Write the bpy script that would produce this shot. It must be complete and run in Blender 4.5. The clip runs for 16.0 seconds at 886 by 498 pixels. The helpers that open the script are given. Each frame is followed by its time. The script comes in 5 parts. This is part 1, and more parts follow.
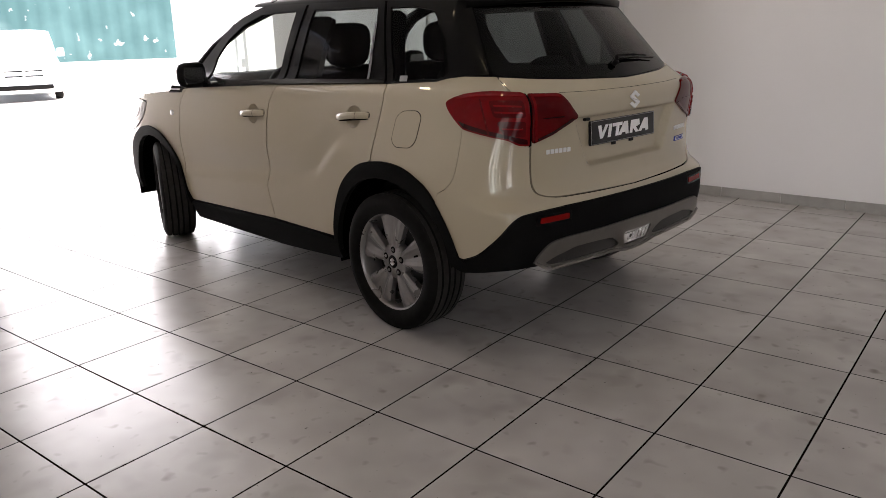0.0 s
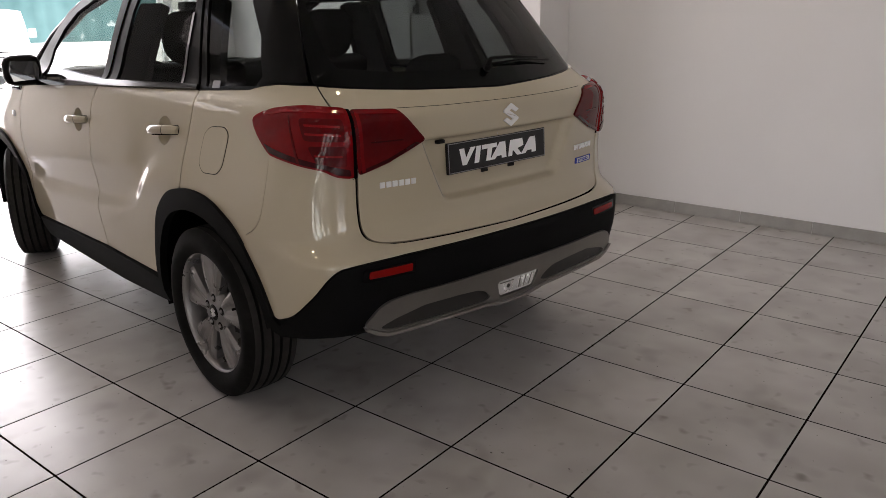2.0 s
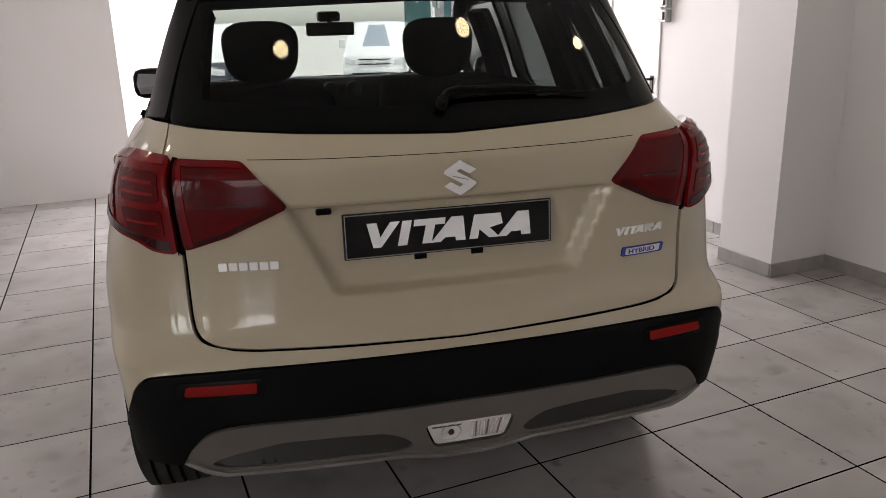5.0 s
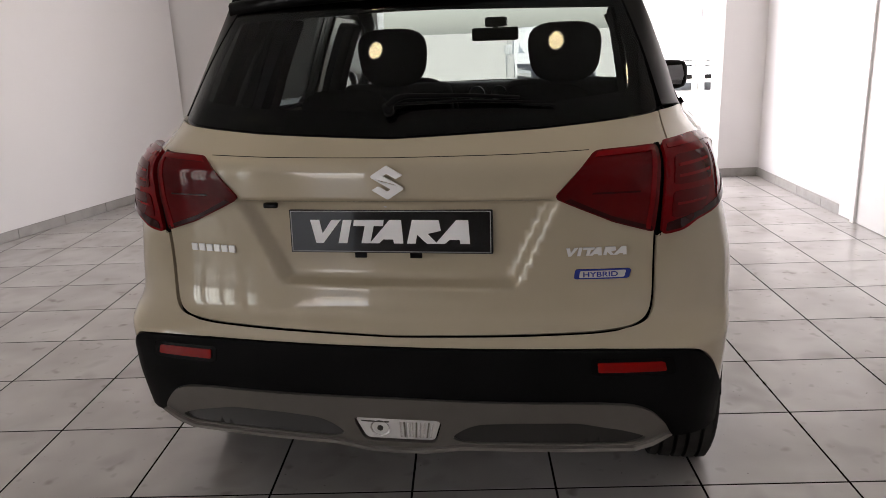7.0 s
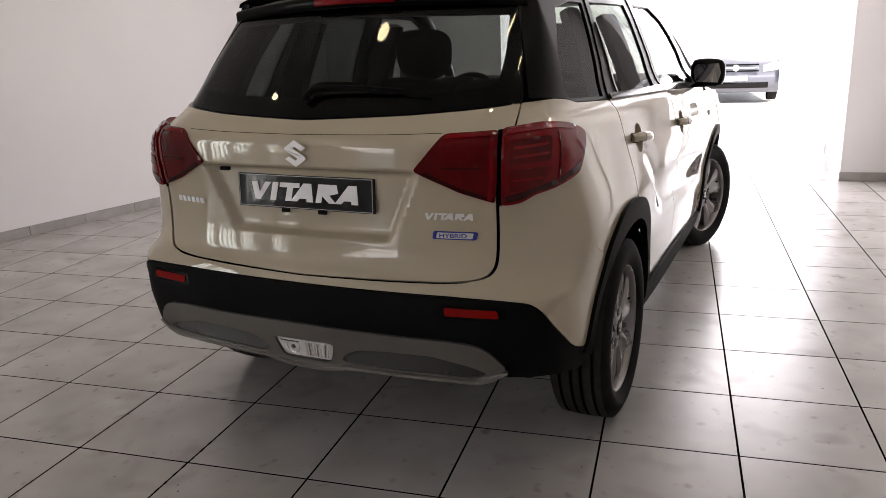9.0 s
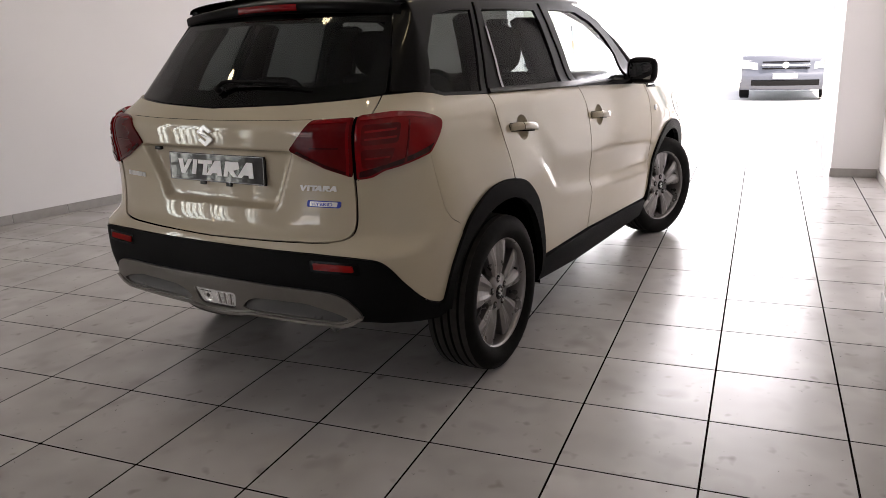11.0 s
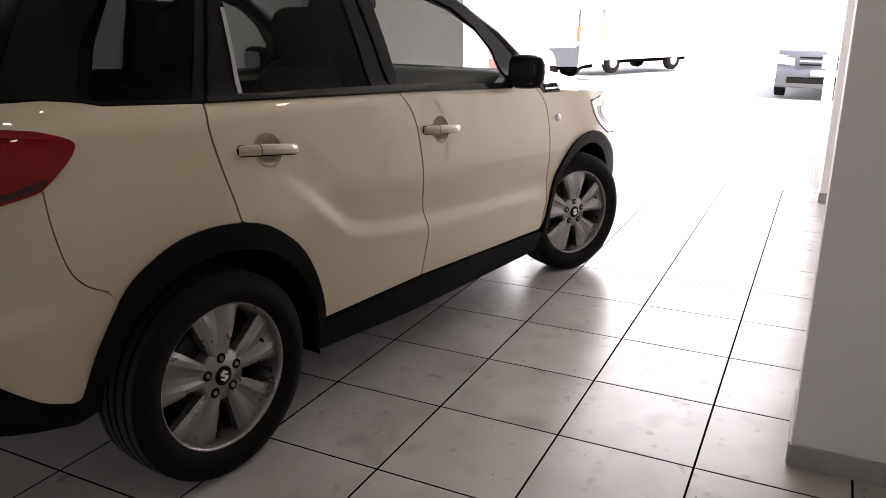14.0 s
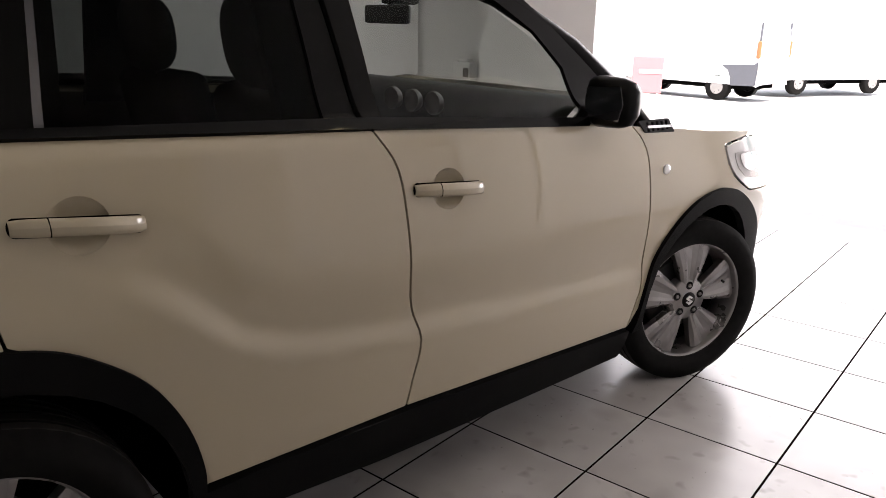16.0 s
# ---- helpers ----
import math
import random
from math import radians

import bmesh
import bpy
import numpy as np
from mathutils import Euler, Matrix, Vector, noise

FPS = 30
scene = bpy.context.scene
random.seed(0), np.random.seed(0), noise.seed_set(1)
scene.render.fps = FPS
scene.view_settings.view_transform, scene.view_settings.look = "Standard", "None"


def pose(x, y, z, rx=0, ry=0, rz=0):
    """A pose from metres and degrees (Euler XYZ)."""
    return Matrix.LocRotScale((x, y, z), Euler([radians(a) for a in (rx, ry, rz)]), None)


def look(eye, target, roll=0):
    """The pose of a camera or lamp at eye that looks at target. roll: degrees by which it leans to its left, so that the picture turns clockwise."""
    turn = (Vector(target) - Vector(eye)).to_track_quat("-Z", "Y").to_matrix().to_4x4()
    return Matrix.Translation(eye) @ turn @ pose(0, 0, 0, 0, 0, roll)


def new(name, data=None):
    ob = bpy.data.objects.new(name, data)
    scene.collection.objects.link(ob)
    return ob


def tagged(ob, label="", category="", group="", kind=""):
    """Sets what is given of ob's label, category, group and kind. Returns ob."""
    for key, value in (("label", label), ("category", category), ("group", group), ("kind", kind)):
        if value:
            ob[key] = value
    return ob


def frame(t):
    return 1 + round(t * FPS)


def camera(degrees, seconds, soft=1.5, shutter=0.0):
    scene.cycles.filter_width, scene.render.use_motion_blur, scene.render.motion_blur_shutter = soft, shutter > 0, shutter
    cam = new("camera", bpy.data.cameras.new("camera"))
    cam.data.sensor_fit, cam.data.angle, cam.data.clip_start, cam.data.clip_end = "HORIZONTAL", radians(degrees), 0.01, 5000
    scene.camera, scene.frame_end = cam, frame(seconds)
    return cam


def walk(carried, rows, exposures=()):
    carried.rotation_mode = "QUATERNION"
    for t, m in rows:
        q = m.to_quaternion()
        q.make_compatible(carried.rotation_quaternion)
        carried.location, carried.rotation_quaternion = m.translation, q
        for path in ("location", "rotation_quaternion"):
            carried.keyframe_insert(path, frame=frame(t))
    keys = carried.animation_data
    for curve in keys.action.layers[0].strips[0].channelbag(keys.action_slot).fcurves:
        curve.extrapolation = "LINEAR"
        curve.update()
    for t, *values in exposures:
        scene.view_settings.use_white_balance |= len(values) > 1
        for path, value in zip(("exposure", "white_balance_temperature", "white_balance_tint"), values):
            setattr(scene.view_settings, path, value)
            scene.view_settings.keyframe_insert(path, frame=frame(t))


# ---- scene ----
cam = camera(60.2, 16.0, 0.6)


PATH = [
    (0, (-3.027, -2.686, 1.417), (-1.713, -1.29, 0.848), -1.3),
    (0.5, (-2.802, -2.739, 1.417), (-1.49, -1.344, 0.841), -1.1),
    (1, (-2.56, -2.719, 1.443), (-1.248, -1.333, 0.845), -1.0),
    (1.5, (-2.287, -2.663, 1.444), (-0.982, -1.273, 0.838), -0.9),
    (2, (-2.022, -2.573, 1.433), (-0.726, -1.175, 0.827), -0.6),
    (2.5, (-1.769, -2.508, 1.431), (-0.507, -1.079, 0.826), -0.4),
    (3, (-1.497, -2.502, 1.429), (-0.327, -0.993, 0.835), -0.6),
    (3.5, (-1.22, -2.485, 1.427), (-0.18, -0.88, 0.841), -0.8),
    (4, (-0.942, -2.498, 1.416), (-0.082, -0.784, 0.848), -1.2),
    (4.5, (-0.674, -2.486, 1.417), (-0.02, -0.683, 0.851), -1.3),
    (5, (-0.464, -2.4, 1.407), (0.009, -0.543, 0.837), -1.4),
    (5.2, (-0.37, -2.381, 1.4), (0.005, -0.5, 0.831), -1.5),
    (7.3, (0.586, -2.505, 1.396), (0.146, -0.63, 0.858), -2.3),
    (7.5, (0.676, -2.534, 1.402), (0.187, -0.672, 0.861), -2.2),
    (8, (0.922, -2.576, 1.402), (0.297, -0.756, 0.859), -2.3),
    (8.2, (1.022, -2.592, 1.396), (0.346, -0.789, 0.856), -2.3),
    (10.3, (1.958, -2.740, 1.392), (0.977, -1.083, 0.851), -2.5),
    (10.5, (2.037, -2.755, 1.391), (1.048, -1.102, 0.853), -2.5),
    (11, (2.234, -2.737, 1.394), (1.228, -1.096, 0.853), -2.4),
    (11.5, (2.429, -2.62, 1.398), (1.401, -0.995, 0.849), -2.2),
    (12, (2.529, -2.446, 1.388), (1.502, -0.821, 0.835), -1.9),
    (12.5, (2.563, -2.221, 1.405), (1.548, -0.595, 0.831), -1.2),
    (13, (2.597, -1.95, 1.394), (1.572, -0.333, 0.815), -1.0),
    (13.5, (2.625, -1.668, 1.382), (1.57, -0.069, 0.805), -0.9),
    (14, (2.619, -1.359, 1.402), (1.517, 0.202, 0.811), -0.2),
    (14.5, (2.55, -1.022, 1.387), (1.381, 0.489, 0.796), 0.1),
    (15, (2.466, -0.735, 1.384), (1.224, 0.72, 0.8), 0.4),
    (15.5, (2.373, -0.46, 1.377), (1.055, 0.931, 0.803), 1.0),
    (16, (2.257, -0.174, 1.37), (0.846, 1.121, 0.796), 1.3),
]
walk(cam, [(t, look(eye, target, roll)) for t, eye, target, roll in PATH], [(0, 2.35, 6800, 17), (5, 2.45, 6800, 17), (8, 2.4, 6800, 17), (11, 2.4, 6800, 17), (13.5, 2.34, 6800, 17), (16, 2.14, 6800, 17)])

GATE_W, SHOP_W = 36, 48
STEER = -20
LAMPS = ((-2.2, -.3), (-.75, -.25), (.72, -.4), (1.95, -.35), (-2.15, 2.0), (-.82, 2.0), (.6, 2.0), (1.95, 2.0))
GRID_U, GRID_V = -.1327, .0781

# ---- light ----
world = bpy.data.worlds.new("world")
scene.world = world
world.use_nodes = True
_n = world.node_tree.nodes
_sky = _n.new("ShaderNodeTexSky")
_sky.sky_type, _sky.sun_disc = "NISHITA", False
_sky.sun_elevation, _sky.sun_rotation = radians(63), radians(116)
_haze = _n.new("ShaderNodeHueSaturation")
_haze.inputs["Saturation"].default_value = .4
world.node_tree.links.new(_sky.outputs[0], _haze.inputs["Color"])
world.node_tree.links.new(_haze.outputs[0], _n["Background"].inputs[0])
_n["Background"].inputs[1].default_value = 0.15
sun = new("sun", bpy.data.lights.new("sun", "SUN"))
sun.data.energy, sun.data.angle, sun.data.color = 4.0, radians(0.6), (1, .95, .88)
sun.matrix_world = look((0, 0, 0), (-.45, .22, -1.0)).copy()

ROOM = pose(0, 0, 0, 0, 0, 8.75)   # the tiles and most walls lie along this turn; the car along the world's y
GATE_V, GATE_U0, GATE_U1 = 4.92, -0.71, 2.40


def room(u, v, z=0.0):
    return ROOM @ Vector((u, v, z))


def window_light(name, m, w, h, watts, colour):
    ob = new(name, bpy.data.lights.new(name, "AREA"))
    ob.data.shape, ob.data.size, ob.data.size_y, ob.data.energy, ob.data.color = "RECTANGLE", w, h, watts, colour
    ob.matrix_world = m
    return ob


window_light("gate_daylight", look(room(.85, 5.6, 1.75), room(.85, 0, 1.2)), 3.0, 3.0, GATE_W, (1, .972, .965))
window_light("shopfront_daylight", look((-5.52, -5.65, 1.4), (-1.52, -6.27, 1.4)), 4.5, 2.55, SHOP_W, (1, .972, .965))


# ---- materials ----
def principled(name, colour, rough=.5, metal=0.0, coat=0.0, spec=.5):
    m = bpy.data.materials.new(name)
    m.use_nodes = True
    b = m.node_tree.nodes["Principled BSDF"]
    b.inputs["Base Color"].default_value = (*colour, 1)
    b.inputs["Roughness"].default_value = rough
    b.inputs["Metallic"].default_value = metal
    b.inputs["Coat Weight"].default_value = coat
    b.inputs["Coat Roughness"].default_value = .03
    b.inputs["Specular IOR Level"].default_value = spec
    return m


def nodes_of(m):
    return m.node_tree.nodes, m.node_tree.links, m.node_tree.nodes["Principled BSDF"]


def vary(m, scale, amount, colour2, detail=6.0, rough_amount=0.0, bump_strength=0.0, bump_scale=120.0, coords="Object", random_amount=0.0, low=.4, high=.65):
    """Stains at one scale, grain at another, and a fine relief."""
    n, l, b = nodes_of(m)
    base = tuple(b.inputs["Base Color"].default_value)
    tc = n.new("ShaderNodeTexCoord")
    vec = tc.outputs[coords]
    if random_amount:
        info, add = n.new("ShaderNodeObjectInfo"), n.new("ShaderNodeVectorMath")
        add.operation = "MULTIPLY_ADD"
        l.new(info.outputs["Random"], add.inputs[0])
        add.inputs[1].default_value = (37, 53, 11)
        l.new(vec, add.inputs[2])
        vec = add.outputs[0]
    noi = n.new("ShaderNodeTexNoise")
    noi.inputs["Scale"].default_value, noi.inputs["Detail"].default_value = scale, detail
    l.new(vec, noi.inputs["Vector"])
    ramp = n.new("ShaderNodeMapRange")
    ramp.inputs[1].default_value, ramp.inputs[2].default_value = low, high
    ramp.inputs[4].default_value = amount
    l.new(noi.outputs[0], ramp.inputs[0])
    mix = n.new("ShaderNodeMix")
    mix.data_type = "RGBA"
    mix.inputs[6].default_value, mix.inputs[7].default_value = base, (*colour2, 1)
    l.new(ramp.outputs[0], mix.inputs[0])
    out = mix.outputs[2]
    if random_amount:
        hsv, mr = n.new("ShaderNodeHueSaturation"), n.new("ShaderNodeMapRange")
        mr.inputs[3].default_value, mr.inputs[4].default_value = 1 - random_amount, 1 + random_amount
        l.new(info.outputs["Random"], mr.inputs[0])
        l.new(mr.outputs[0], hsv.inputs["Value"])
        l.new(out, hsv.inputs["Color"])
        out = hsv.outputs[0]
    l.new(out, b.inputs["Base Color"])
    fine = n.new("ShaderNodeTexNoise")
    fine.inputs["Scale"].default_value, fine.inputs["Detail"].default_value = bump_scale, 4
    l.new(vec, fine.inputs["Vector"])
    if rough_amount:
        mr = n.new("ShaderNodeMapRange")
        r = b.inputs["Roughness"].default_value
        mr.inputs[1].default_value, mr.inputs[2].default_value = .3, .7
        mr.inputs[3].default_value, mr.inputs[4].default_value = r - rough_amount, r + rough_amount
        l.new(noi.outputs[0], mr.inputs[0])
        l.new(mr.outputs[0], b.inputs["Roughness"])
    if bump_strength:
        bp = n.new("ShaderNodeBump")
        bp.inputs["Strength"].default_value, bp.inputs["Distance"].default_value = bump_strength, .002
        l.new(fine.outputs[0], bp.inputs["Height"])
        l.new(bp.outputs[0], b.inputs["Normal"])
    return m


def glass(name, tint, shine=1.0):
    m = bpy.data.materials.new(name)
    m.use_nodes = True
    n, l = m.node_tree.nodes, m.node_tree.links
    n.remove(n["Principled BSDF"])
    tr, gl, lw, mx = n.new("ShaderNodeBsdfTransparent"), n.new("ShaderNodeBsdfGlossy"), n.new("ShaderNodeLayerWeight"), n.new("ShaderNodeMixShader")
    pw, fr = n.new("ShaderNodeMath"), n.new("ShaderNodeMath")
    tr.inputs[0].default_value = (*tint, 1)
    gl.inputs["Roughness"].default_value = .01
    lw.inputs["Blend"].default_value = .5
    pw.operation, fr.operation = "POWER", "MULTIPLY_ADD"
    pw.inputs[1].default_value, fr.inputs[1].default_value, fr.inputs[2].default_value = 5, .75 * shine, .016 * shine
    l.new(lw.outputs["Facing"], pw.inputs[0])
    l.new(pw.outputs[0], fr.inputs[0])
    l.new(fr.outputs[0], mx.inputs[0])
    l.new(tr.outputs[0], mx.inputs[1])
    l.new(gl.outputs[0], mx.inputs[2])
    l.new(mx.outputs[0], n["Material Output"].inputs[0])
    return m


def lamp_glow(name, colour, strength):
    m = bpy.data.materials.new(name)
    m.use_nodes = True
    b = m.node_tree.nodes["Principled BSDF"]
    b.inputs["Base Color"].default_value = (*colour, 1)
    b.inputs["Emission Color"].default_value = (*colour, 1)
    b.inputs["Emission Strength"].default_value = strength
    return m


M = {}
M["paint"] = vary(principled("beige_paint", (.42, .362, .262), .42, 0, 1.0, .15), 3.0, .12, (.39, .337, .243), rough_amount=.03)
M["paint"].node_tree.nodes["Principled BSDF"].inputs["Coat IOR"].default_value = 1.65
M["paint"].node_tree.nodes["Principled BSDF"].inputs["Coat Roughness"].default_value = .012
M["black_paint"] = principled("black_paint", (.004, .004, .0042), .3, 0, .10, .04)
M["plastic"] = vary(principled("black_plastic", (.0042, .0042, .0044), .6, spec=.05), 8, .5, (.007, .007, .007), bump_strength=.25, bump_scale=900)
M["gloss_black"] = principled("gloss_black", (.003, .003, .0032), .12, spec=.12)
M["void"] = principled("dark_liner", (.002, .002, .002), .95, spec=.0)
M["skid"] = vary(principled("silver_plastic", (.17, .16, .147), .28, .65), 20, .3, (.14, .131, .12))
# the skid plate's plastic darkened: shade in its recesses put into the colour
M["skid_shade"] = vary(principled("shaded_silver_plastic", (.019, .0175, .016), .42, .2), 20, .3, (.015, .014, .013))
M["skid_lip"] = principled("bright_lip", (.30, .285, .27), .26, .6)
M["skid_dark"] = principled("dark_grey_plastic", (.035, .032, .029), .45)
M["rubber"] = vary(principled("tyre_rubber", (.0042, .0040, .0039), .7, spec=.09), 30, .6, (.008, .0076, .0073), bump_strength=.2, bump_scale=500)
# duller rubber, its colour also lightened for light bounced off the floor
M["tread_rubber"] = vary(principled("tread_rubber", (.024, .0225, .021), .8, spec=.15), 30, .6, (.034, .032, .030), bump_strength=.2, bump_scale=500)
M["alloy"] = vary(principled("alloy_grey", (.24, .23, .228), .30, .7), 12, .35, (.19, .18, .18), rough_amount=.05)
M["alloy_dark"] = principled("alloy_shadow", (.06, .06, .06), .5, .5)
M["chrome"] = principled("chrome", (.90, .90, .91), .10, .75)
M["mirror"] = principled("mirror_silver", (.45, .45, .46), .02, 1)
M["silver"] = principled("silver_badge", (.80, .80, .81), .22, .45)
M["badge"] = principled("satin_badge", (.84, .84, .84), .25, .2)
M["white_letter"] = principled("white_letter", (.85, .85, .85), .4)
M["plate"] = principled("plate_black", (.005, .0046, .0046), .3, 0, .7, .06)
M["blue"] = principled("badge_blue", (.03, .05, .30), .25, .2)
M["red_lamp"] = vary(principled("red_lens", (.18, .0018, .0035), .05, 0, .2, .1), 9, .6, (.10, .0012, .0028))
M["red_dark"] = principled("red_lens_dark", (.030, .0006, .0014), .05, 0, .4, .15)
M["red_inner"] = vary(principled("red_lens_inner", (.10, .0012, .0022), .06, 0, .22, .1), 7, .8, (.055, .0009, .002))
M["red_glint"] = principled("red_lens_bar", (.21, .0035, .006), .08, 0, .25, .15)
M["red_bright"] = principled("red_reflector", (.20, .004, .003), .12, 0, .1, .12)
M["clear_lamp"] = principled("clear_lens", (.74, .74, .73), .1, .4, 1.0)
M["glass"] = glass("clear_glass", (.78, .82, .80))
M["privacy"] = glass("privacy_glass", (.22, .24, .235), .45)
M["rear_glass"] = glass("rear_glass", (.20, .22, .215))
M["fabric"] = vary(principled("seat_fabric", (.005, .005, .0054), .9, spec=.03), 60, .5, (.009, .009, .0098), bump_strength=.3, bump_scale=700)
M["dash"] = principled("dash_plastic", (.008, .008, .0085), .6, spec=.1)
M["tile"] = vary(principled("floor_tile", (.455, .435, .428), .27), 3.2, 1.0, (.29, .273, .262), detail=2, random_amount=.05, low=.25, high=.95)
def speckle(m, scale, low, high, colour, amount, seed, detail=3):
    """Sparse marks of their own shape over a material's colour."""
    n, l, b = nodes_of(m)
    src = b.inputs["Base Color"].links[0].from_socket
    tc, noi, mr, mix, add = n.new("ShaderNodeTexCoord"), n.new("ShaderNodeTexNoise"), n.new("ShaderNodeMapRange"), n.new("ShaderNodeMix"), n.new("ShaderNodeVectorMath")
    info = n.new("ShaderNodeObjectInfo")
    add.operation = "MULTIPLY_ADD"
    add.inputs[1].default_value = (seed, seed * 1.7, seed * .6)
    l.new(info.outputs["Random"], add.inputs[0])
    l.new(tc.outputs["Object"], add.inputs[2])
    l.new(add.outputs[0], noi.inputs["Vector"])
    noi.inputs["Scale"].default_value, noi.inputs["Detail"].default_value = scale, detail
    mr.inputs[1].default_value, mr.inputs[2].default_value, mr.inputs[4].default_value = low, high, amount
    l.new(noi.outputs[0], mr.inputs[0])
    mix.data_type = "RGBA"
    mix.inputs[7].default_value = (*colour, 1)
    l.new(mr.outputs[0], mix.inputs[0])
    l.new(src, mix.inputs[6])
    l.new(mix.outputs[2], b.inputs["Base Color"])


speckle(M["tile"], 16, .66, .92, (.17, .155, .14), .9, 91, 1)
speckle(M["tile"], 6.5, .60, .90, (.24, .225, .212), .7, 23, 1)
speckle(M["tile"], 55, .735, .76, (.06, .05, .045), .85, 57)
M["grout"] = vary(principled("grout", (.005, .004, .0035), .9, spec=.0), 30, .5, (.011, .009, .008))
M["wall"] = vary(principled("white_wall", (.74, .73, .735), .75), 1.2, .35, (.69, .68, .685), bump_strength=.06, bump_scale=90)
M["base"] = vary(principled("baseboard_tile", (.33, .318, .305), .4), 9, .6, (.25, .24, .228), random_amount=.06)
M["ceiling"] = vary(principled("ceiling_white", (.78, .78, .77), .85), 2, .2, (.74, .74, .73))
M["frame_white"] = principled("white_metal", (.78, .78, .78), .35)
M["frame_grey"] = principled("grey_metal", (.28, .28, .29), .4, .4)
M["concrete"] = vary(principled("outdoor_concrete", (.50, .485, .46), .85), .7, .5, (.44, .43, .41), bump_strength=.2, bump_scale=60)
M["van_white"] = principled("van_white", (.80, .80, .80), .3, 0, .8)
M["van_grey"] = vary(principled("van_blue_grey", (.062, .066, .080), .4, .1, .2), 6, .3, (.05, .054, .066))
# van glass: pale base colour stands in for reflected sky
M["van_screen"] = principled("sky_lit_screen", (.55, .6, .66), .06, .6)
M["tarp"] = vary(principled("teal_tarp", (.040, .110, .115), .7), .35, .8, (.075, .165, .17), bump_strength=.3, bump_scale=6)
M["pillar_gloss"] = principled("dark_polished_trim", (.20, .20, .21), .10, 1)
M["orange"] = principled("orange_marker", (.36, .10, .035), .5)
M["red_sign"] = principled("red_sign", (.50, .14, .15), .5)
speckle(M["tarp"], 1.5, .655, .70, (.42, .47, .47), .9, 0)
speckle(M["tarp"], .22, .56, .80, (.20, .30, .31), .7, 0)
M["lamp_on"] = lamp_glow("warm_lamp", (1, .86, .52), 11)


# ---- building blocks ----
def link(name, verts, faces, mat, parent=None, label="", smooth=False):
    me = bpy.data.meshes.new(name)
    me.from_pydata([tuple(v) for v in verts], [], [tuple(f) for f in faces])
    me.materials.append(M[mat])
    if smooth:
        me.polygons.foreach_set("use_smooth", [True] * len(me.polygons))
    me.update()
    ob = new(name, me)
    if parent:
        ob.parent = parent
    if label:
        ob["label"] = label
    return ob


def part(name, bm, mat, parent=None, label="", smooth=False):
    me = bpy.data.meshes.new(name)
    bm.normal_update()
    bm.to_mesh(me)
    bm.free()
    me.materials.append(M[mat])
    if smooth:
        me.polygons.foreach_set("use_smooth", [True] * len(me.polygons))
    ob = new(name, me)
    if parent:
        ob.parent = parent
    if label:
        ob["label"] = label
    return ob


def box_bm(size, at=(0, 0, 0), bevel=0.0, seg=2, m=None):
    bm = bmesh.new()
    bmesh.ops.create_cube(bm, size=1)
    bmesh.ops.scale(bm, vec=size, verts=bm.verts)
    if bevel:
        bmesh.ops.bevel(bm, geom=bm.edges[:], offset=bevel, segments=seg, affect="EDGES", profile=.6)
    bmesh.ops.translate(bm, vec=at, verts=bm.verts)
    if m is not None:
        bmesh.ops.transform(bm, matrix=m, verts=bm.verts)
    return bm


def merge(a, b):
    me = bpy.data.meshes.new("tmp")
    b.to_mesh(me)
    b.free()
    a.from_mesh(me)
    bpy.data.meshes.remove(me)
    return a


def tube_bm(points, r, seg=8, closed=False):
    """A round bar along a line of points."""
    bm, rings = bmesh.new(), []
    pts = [Vector(p) for p in points]
    for i, p in enumerate(pts):
        a = pts[max(i - 1, 0)] if not closed else pts[i - 1]
        b = pts[min(i + 1, len(pts) - 1)] if not closed else pts[(i + 1) % len(pts)]
        d = (b - a).normalized()
        x = d.orthogonal().normalized() if not rings else (rings[-1][1] - d * d.dot(rings[-1][1])).normalized()
        y = d.cross(x)
        rr = r[i] if isinstance(r, (list, tuple)) else r
        rings.append(([bm.verts.new(p + (x * math.cos(k) + y * math.sin(k)) * rr) for k in (j * 2 * math.pi / seg for j in range(seg))], x))
    n = len(rings)
    for i in range(n if closed else n - 1):
        a, b = rings[i][0], rings[(i + 1) % n][0]
        for j in range(seg):
            bm.faces.new((a[j], a[(j + 1) % seg], b[(j + 1) % seg], b[j]))
    if not closed:
        bm.faces.new(rings[0][0][::-1])
        bm.faces.new(rings[-1][0])
    return bm


def lathe(profile, seg, axis="x", a0=0.0):
    """Verts and faces of a profile of (along, radius) turned about an axis."""
    v, f = [], []
    n = len(profile)
    for i in range(seg):
        c, s = math.cos(a0 + i * 2 * math.pi / seg), math.sin(a0 + i * 2 * math.pi / seg)
        for a, r in profile:
            v.append((a, r * c, r * s) if axis == "x" else (r * c, r * s, a))
    for i in range(seg):
        j = (i + 1) % seg
        for k in range(n - 1):
            f.append((i * n + k, i * n + k + 1, j * n + k + 1, j * n + k) if axis == "x" else (i * n + k, j * n + k, j * n + k + 1, i * n + k + 1))
    return v, f


